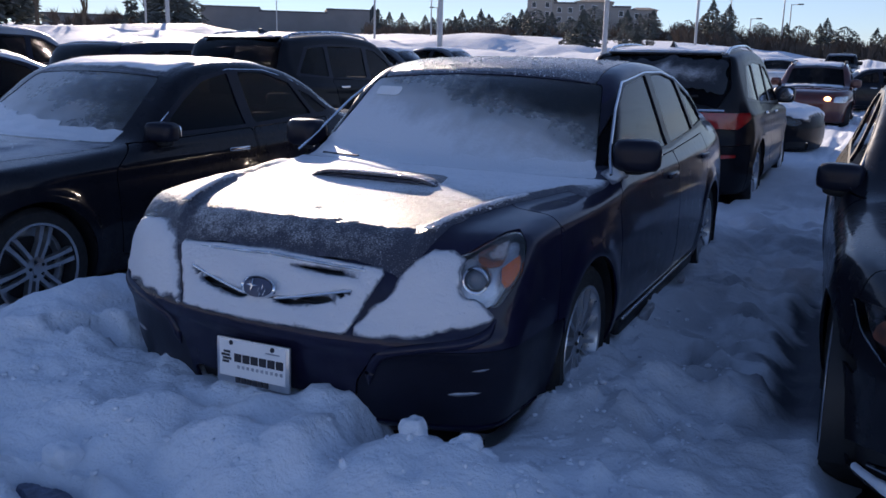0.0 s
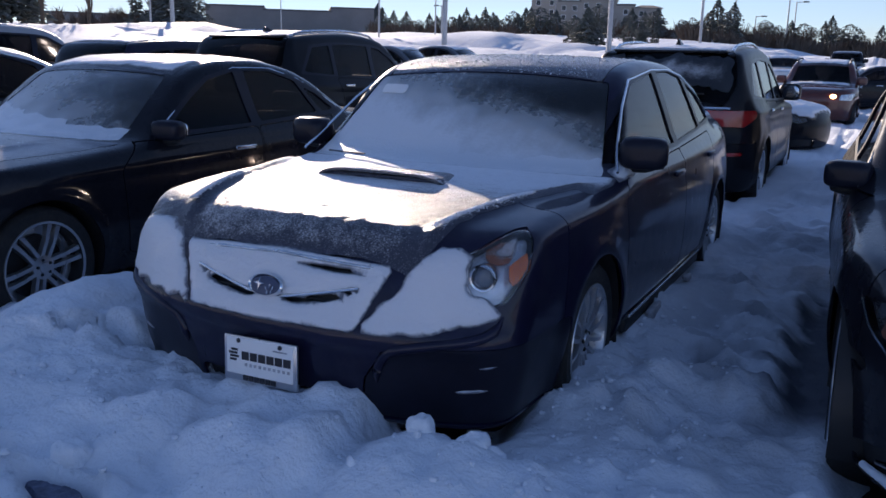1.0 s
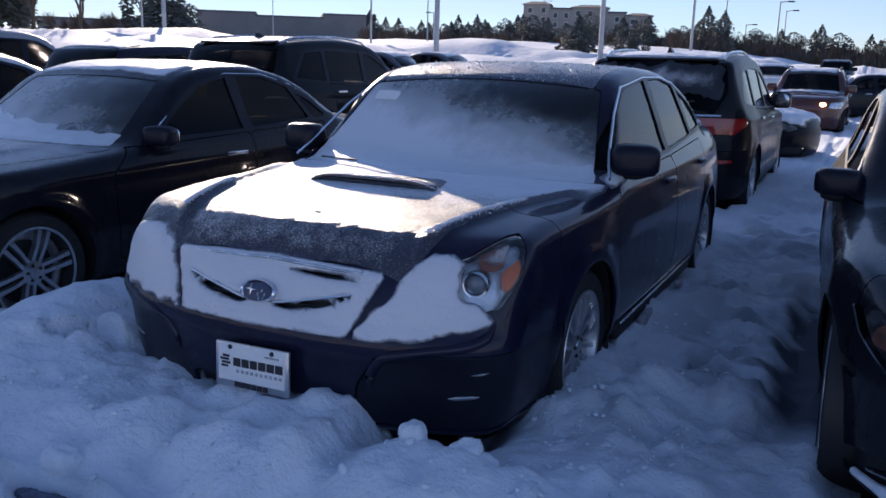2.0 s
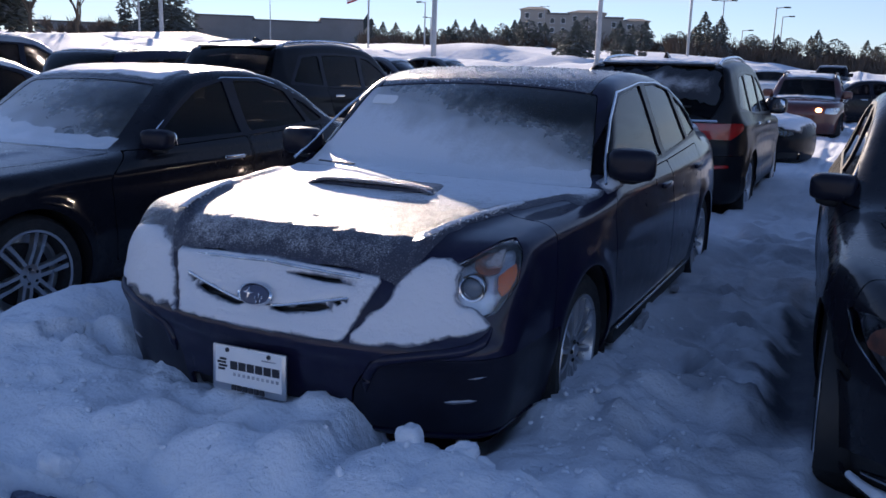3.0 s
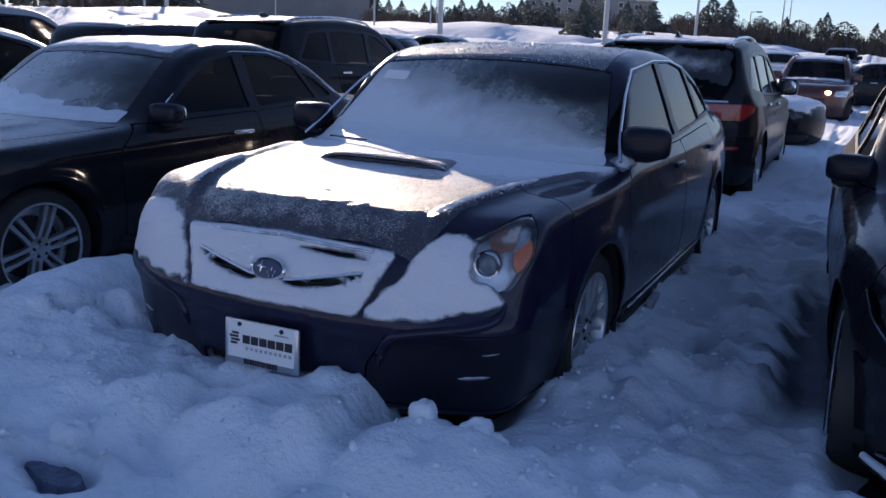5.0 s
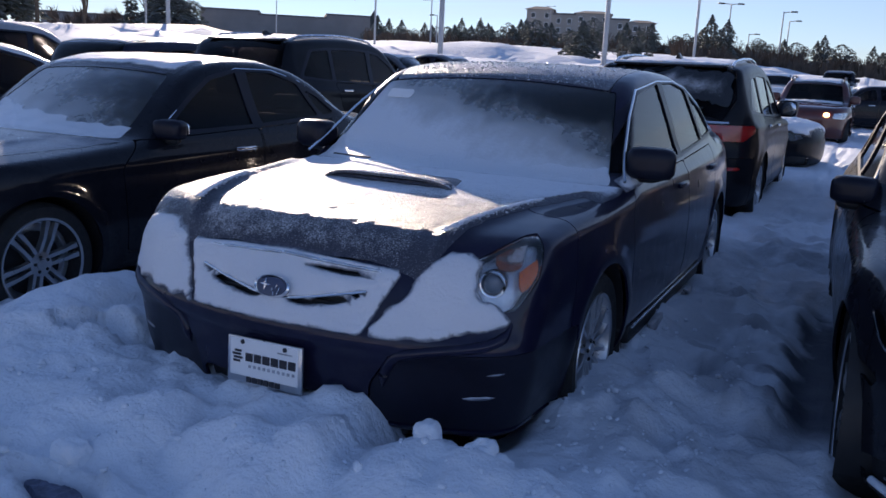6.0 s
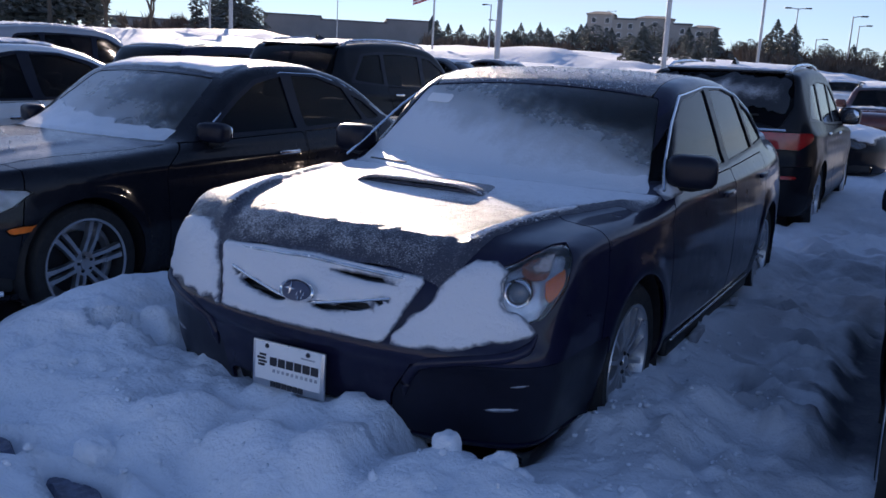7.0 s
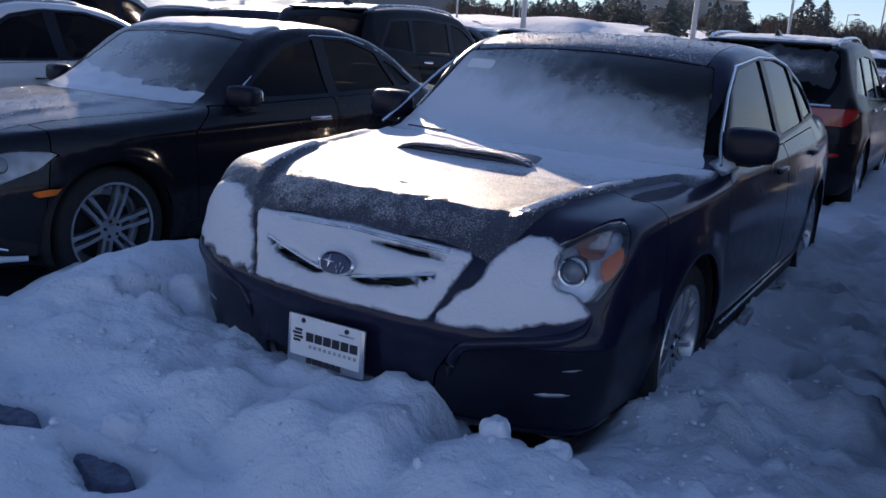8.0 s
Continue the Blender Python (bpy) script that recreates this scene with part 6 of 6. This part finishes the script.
copies(12, -6, 100, 130, 60, 0.86, 0.6)
copies(28, 21, 140, 170, 28, 1.15, 0.8)
copies(21.5, 13, 120, 160, 18, 1.0, 0.6)
copies(32, 28.5, 150, 170, 10, 0.85, 0.8)
for i in range(7):
    plant("pine" if i % 3 else "bare", *from_eye(58 - 1.05 * i, 52 + 5 * (i % 3)), 6.2 + 0.9 * (i % 4), 400 + i, "grey-green pine dusted with snow" if i % 3 else "leafless tree beside pines", "roadside trees", 2200, 0.42)
copies(46.5, 42.5, 90, 110, 8, 1.15, 0.9)
for b, d, h, s in ((17.7, 55, 2.6, 11), (17.0, 57, 2.9, 12), (18.4, 58, 2.2, 13), (14.2, 75, 2.4, 14), (13.4, 76, 2.0, 15), (15.0, 78, 2.3, 16)):
    plant("pine", *from_eye(b, d), h, s, "snow-dusted pine on the bank behind the lot", "bank pines", 900, 0.6)
plant("bare", *from_eye(49.1, 52), 6.5, 301, "bare young tree in the snow behind the cars")

def brush(b0, b1, d0, d1, n, h, label, seed):
    """Leafless scrub along a bank: a great many upright twigs."""
    rg = random.Random(seed)
    V, F = [], []
    for _ in range(n):
        bx, by = from_eye(b0 + (b1 - b0) * rg.random(), d0 + (d1 - d0) * rg.random())
        bz = float(terrain(np.array(bx), np.array(by)))
        hh = h * rg.uniform(0.45, 1.15)
        for _ in range(16):
            a, r = rg.random() * 6.28, hh * rg.uniform(0.1, 0.6)
            z1 = hh * rg.uniform(0.5, 1.0)
            k = len(V)
            V += [(bx + r * 0.2 * math.cos(a) - 0.10, by, bz), (bx + r * 0.2 * math.cos(a) + 0.10, by + 0.1, bz), (bx + r * math.cos(a), by + r * math.sin(a), bz + z1)]
            V += [(bx + r * 0.5 * math.cos(a + 1), by + r * 0.4, bz + z1 * 0.3), (bx + r * 0.9 * math.cos(a + 1), by + r * 0.4, bz + z1 * 0.4), (bx + r * math.cos(a + 1.2), by + r * math.sin(a), bz + z1 * 0.95)]
            F += [(k, k + 1, k + 2), (k + 3, k + 4, k + 5)]
    return thing("scrub", label, "scrub", (np.array(V), F), M["twig"], kind="stuff", smooth=0)


brush(12, -9, 96, 112, 330, 2.3, "brown leafless scrub along the far bank", 51)
brush(32, 12, 120, 150, 300, 2.4, "grey-brown scrub below the hotel", 52)
brush(51, 42, 100, 120, 90, 2.2, "leafless scrub behind the snow bank", 53)
# out of view; added so the car flanks reflect something dark at the horizon
brush(-12, -180, 90, 130, 500, 5.0, "unseen leafless scrub added round the open side of the lot", 54)

# ---- poles and lights ----
def light_pole(b, d, h, r, label, heads=0, turn=0):
    x, y = from_eye(b, d)
    z = float(terrain(np.array(x), np.array(y)))
    ob = thing("street_lamp" if heads else "light_pole", label, "lamp post", at=pose(x, y, z, 0, 0, turn))
    part("pole", tube([(0, 0, -0.2), (0, 0, h * 0.5), (0, 0, h)], [r, r * 0.85, r * 0.65], 14), M["steel"], ob)
    part("footing", lathe([(-0.3, r * 1.5), (0.20, r * 1.5), (0.22, r * 1.3)], 20, "z"), M["steel"], ob)
    for i in range(heads):
        sgn = 1 if i == 0 else -1
        arm = part("arm", tube([(0, 0, h - 0.1), (sgn * 0.9, 0, h + 0.02)], 0.05, 8), M["steel"], ob)
        part("lamp_head", box(0.75, 0.36, 0.16, (sgn * 1.15, 0, h), 0.04), M["plastic"], arm, "dark shoebox lamp head")
    return ob


for b, d, h, r in ((27.0, 36, 10, 0.115), (16.25, 40, 10, 0.115), (10.6, 70, 12, 0.115), (44.3, 50, 11, 0.12), (45.6, 60, 11, 0.07)):
    light_pole(b, d, h, r, "tall pale steel light pole in the snow")
for b, d, h, n, turn in ((8.65, 112, 6.7, 2, 20), (5.55, 108, 6.6, 1, 10), (5.15, 125, 6.3, 1, 10), (7.4, 130, 4.6, 1, 30), (27.6, 110, 5.6, 1, 160), (27.2, 125, 5.0, 1, 160), (37.6, 150, 8, 0, 0), (19.8, 290, 15, 2, 0)):
    light_pole(b, d, h, 0.10, "grey street lamp on a tall post", n, turn)

# flag pole with a striped flag over a small dark one
fx, fy = from_eye(31.3, 55)
fz = float(terrain(np.array(fx), np.array(fy)))
flagpole = thing("flagpole", "flagpole with two limp flags in the snow", "flagpole", at=pose(fx, fy, fz, 0, 0, 25))
part("pole", tube([(0, 0, -0.2), (0, 0, 8.2)], [0.07, 0.04], 10), M["steel"], flagpole)


def cloth(w, h, nx=14, nz=10, drop=0.45, amp=0.10):
    V = [(-w * i / (nx - 1) * 0.9, amp * math.sin(i * 0.9 + j * 0.2) * i / nx, -h * j / (nz - 1) - drop * (i / (nx - 1)) ** 1.3) for j in range(nz) for i in range(nx)]
    return np.array(V), [(j * nx + i, j * nx + i + 1, (j + 1) * nx + i + 1, (j + 1) * nx + i) for j in range(nz - 1) for i in range(nx - 1)]


for s in range(9):
    sv, sf = cloth(1.5, 0.11, 14, 3)
    part("flag_stripe", moved(thick((sv, sf), 0.01), pose(0, 0, 4.75 - 0.11 * s)), M["flag_red" if s % 2 == 0 else "flag_white"], flagpole)
part("lower_flag", moved(thick(cloth(0.35, 0.75, 8, 8, 0.5, 0.06), 0.01), pose(0, 0, 2.85)), M["flag_blue"], flagpole, "small dark flag hanging limp")

# ---- buildings ----
def building(name, label, b0, d0, b1, d1, z0, blocks, mat, floors, cols, category="building"):
    """Blocks along a line between two bearings: (from, to, height, depth, roof rise)."""
    p, q = Vector((*from_eye(b0, d0), 0)), Vector((*from_eye(b1, d1), 0))
    ln = (q - p).length
    ob = thing(name, label, category, at=pose(p.x, p.y, z0, 0, 0, math.degrees(math.atan2(q.y - p.y, q.x - p.x))))
    wins = mesh_of(box(1.3, 0.2, 1.6, (0, 0, 0)), M["window_far"])
    frame_me = mesh_of(join(box(1.5, 0.12, 0.12, (0, 0, 0.86)), box(1.5, 0.12, 0.12, (0, 0, -0.86)), box(0.1, 0.12, 1.7, (0.7, 0, 0)), box(0.1, 0.12, 1.7, (-0.7, 0, 0))), M["plate"])
    for a, c, h, dp, rise in blocks:
        x0, x1 = a * ln, c * ln
        w = x1 - x0
        part("wall", box(w, dp, h + 6, ((x0 + x1) / 2, dp / 2, h / 2 - 3)), mat, ob, smooth=0)
        if rise:
            V = np.array([(x0 - 0.6, -0.6, h), (x1 + 0.6, -0.6, h), (x1 + 0.6, dp + 0.6, h), (x0 - 0.6, dp + 0.6, h), (x0 + w * 0.25, dp / 2, h + rise), (x1 - w * 0.25, dp / 2, h + rise)])
            part("roof", (V, [(0, 1, 5, 4), (1, 2, 5), (2, 3, 4, 5), (3, 0, 4), (3, 2, 1, 0)]), M["roof_dark"], ob, smooth=0)
        else:
            part("parapet", box(w + 0.4, dp + 0.4, 0.6, ((x0 + x1) / 2, dp / 2, h + 0.3)), M["roof_dark"], ob, smooth=0)
        n = max(1, int(w / cols)) if cols else 0
        for f in range(floors):
            for i in range(n):
                wd = new("window", wins)
                wd.parent = ob
                wd.matrix_basis = pose(x0 + w * (i + 0.5) / n, -0.02, h - 2.0 - f * 3.1)
                fr = new("window_frame", frame_me)
                fr.parent = wd
    return ob


building("hotel", "pale four-storey hotel on the far rise", 21.35, 300, 13.1, 300, 9.8, [(0.0, 0.21, 13.2, 14, 1.4), (0.21, 0.38, 11.6, 12, 0), (0.38, 0.66, 12.4, 14, 1.3), (0.66, 0.80, 10.6, 12, 0), (0.80, 1.0, 10.0, 14, 1.2)], M["wall_tan"], 4, 3.4)
building("store", "long flat-roofed store behind the car park", 42.3, 330, 31.0, 330, 8.5, [(0.0, 0.32, 10.3, 30, 0), (0.32, 0.70, 9.2, 30, 0), (0.70, 1.0, 10.6, 30, 0)], M["wall_grey"], 0, 0, "store")
building("office", "low dark building beyond the light poles", 13.0, 260, 9.2, 260, 6.5, [(0.0, 1.0, 4.2, 20, 0)], M["wall_grey"], 0, 0)
building("warehouse", "low long building behind the bare tree", 51.5, 300, 44.0, 300, 7.0, [(0.0, 1.0, 6.0, 30, 0)], M["wall_grey"], 0, 0)
building("house", "tall dark building among trees", 58.5, 75, 53.0, 75, 2.5, [(0.0, 0.8, 7.0, 14, 0)], M["wall_grey"], 2, 3.0)
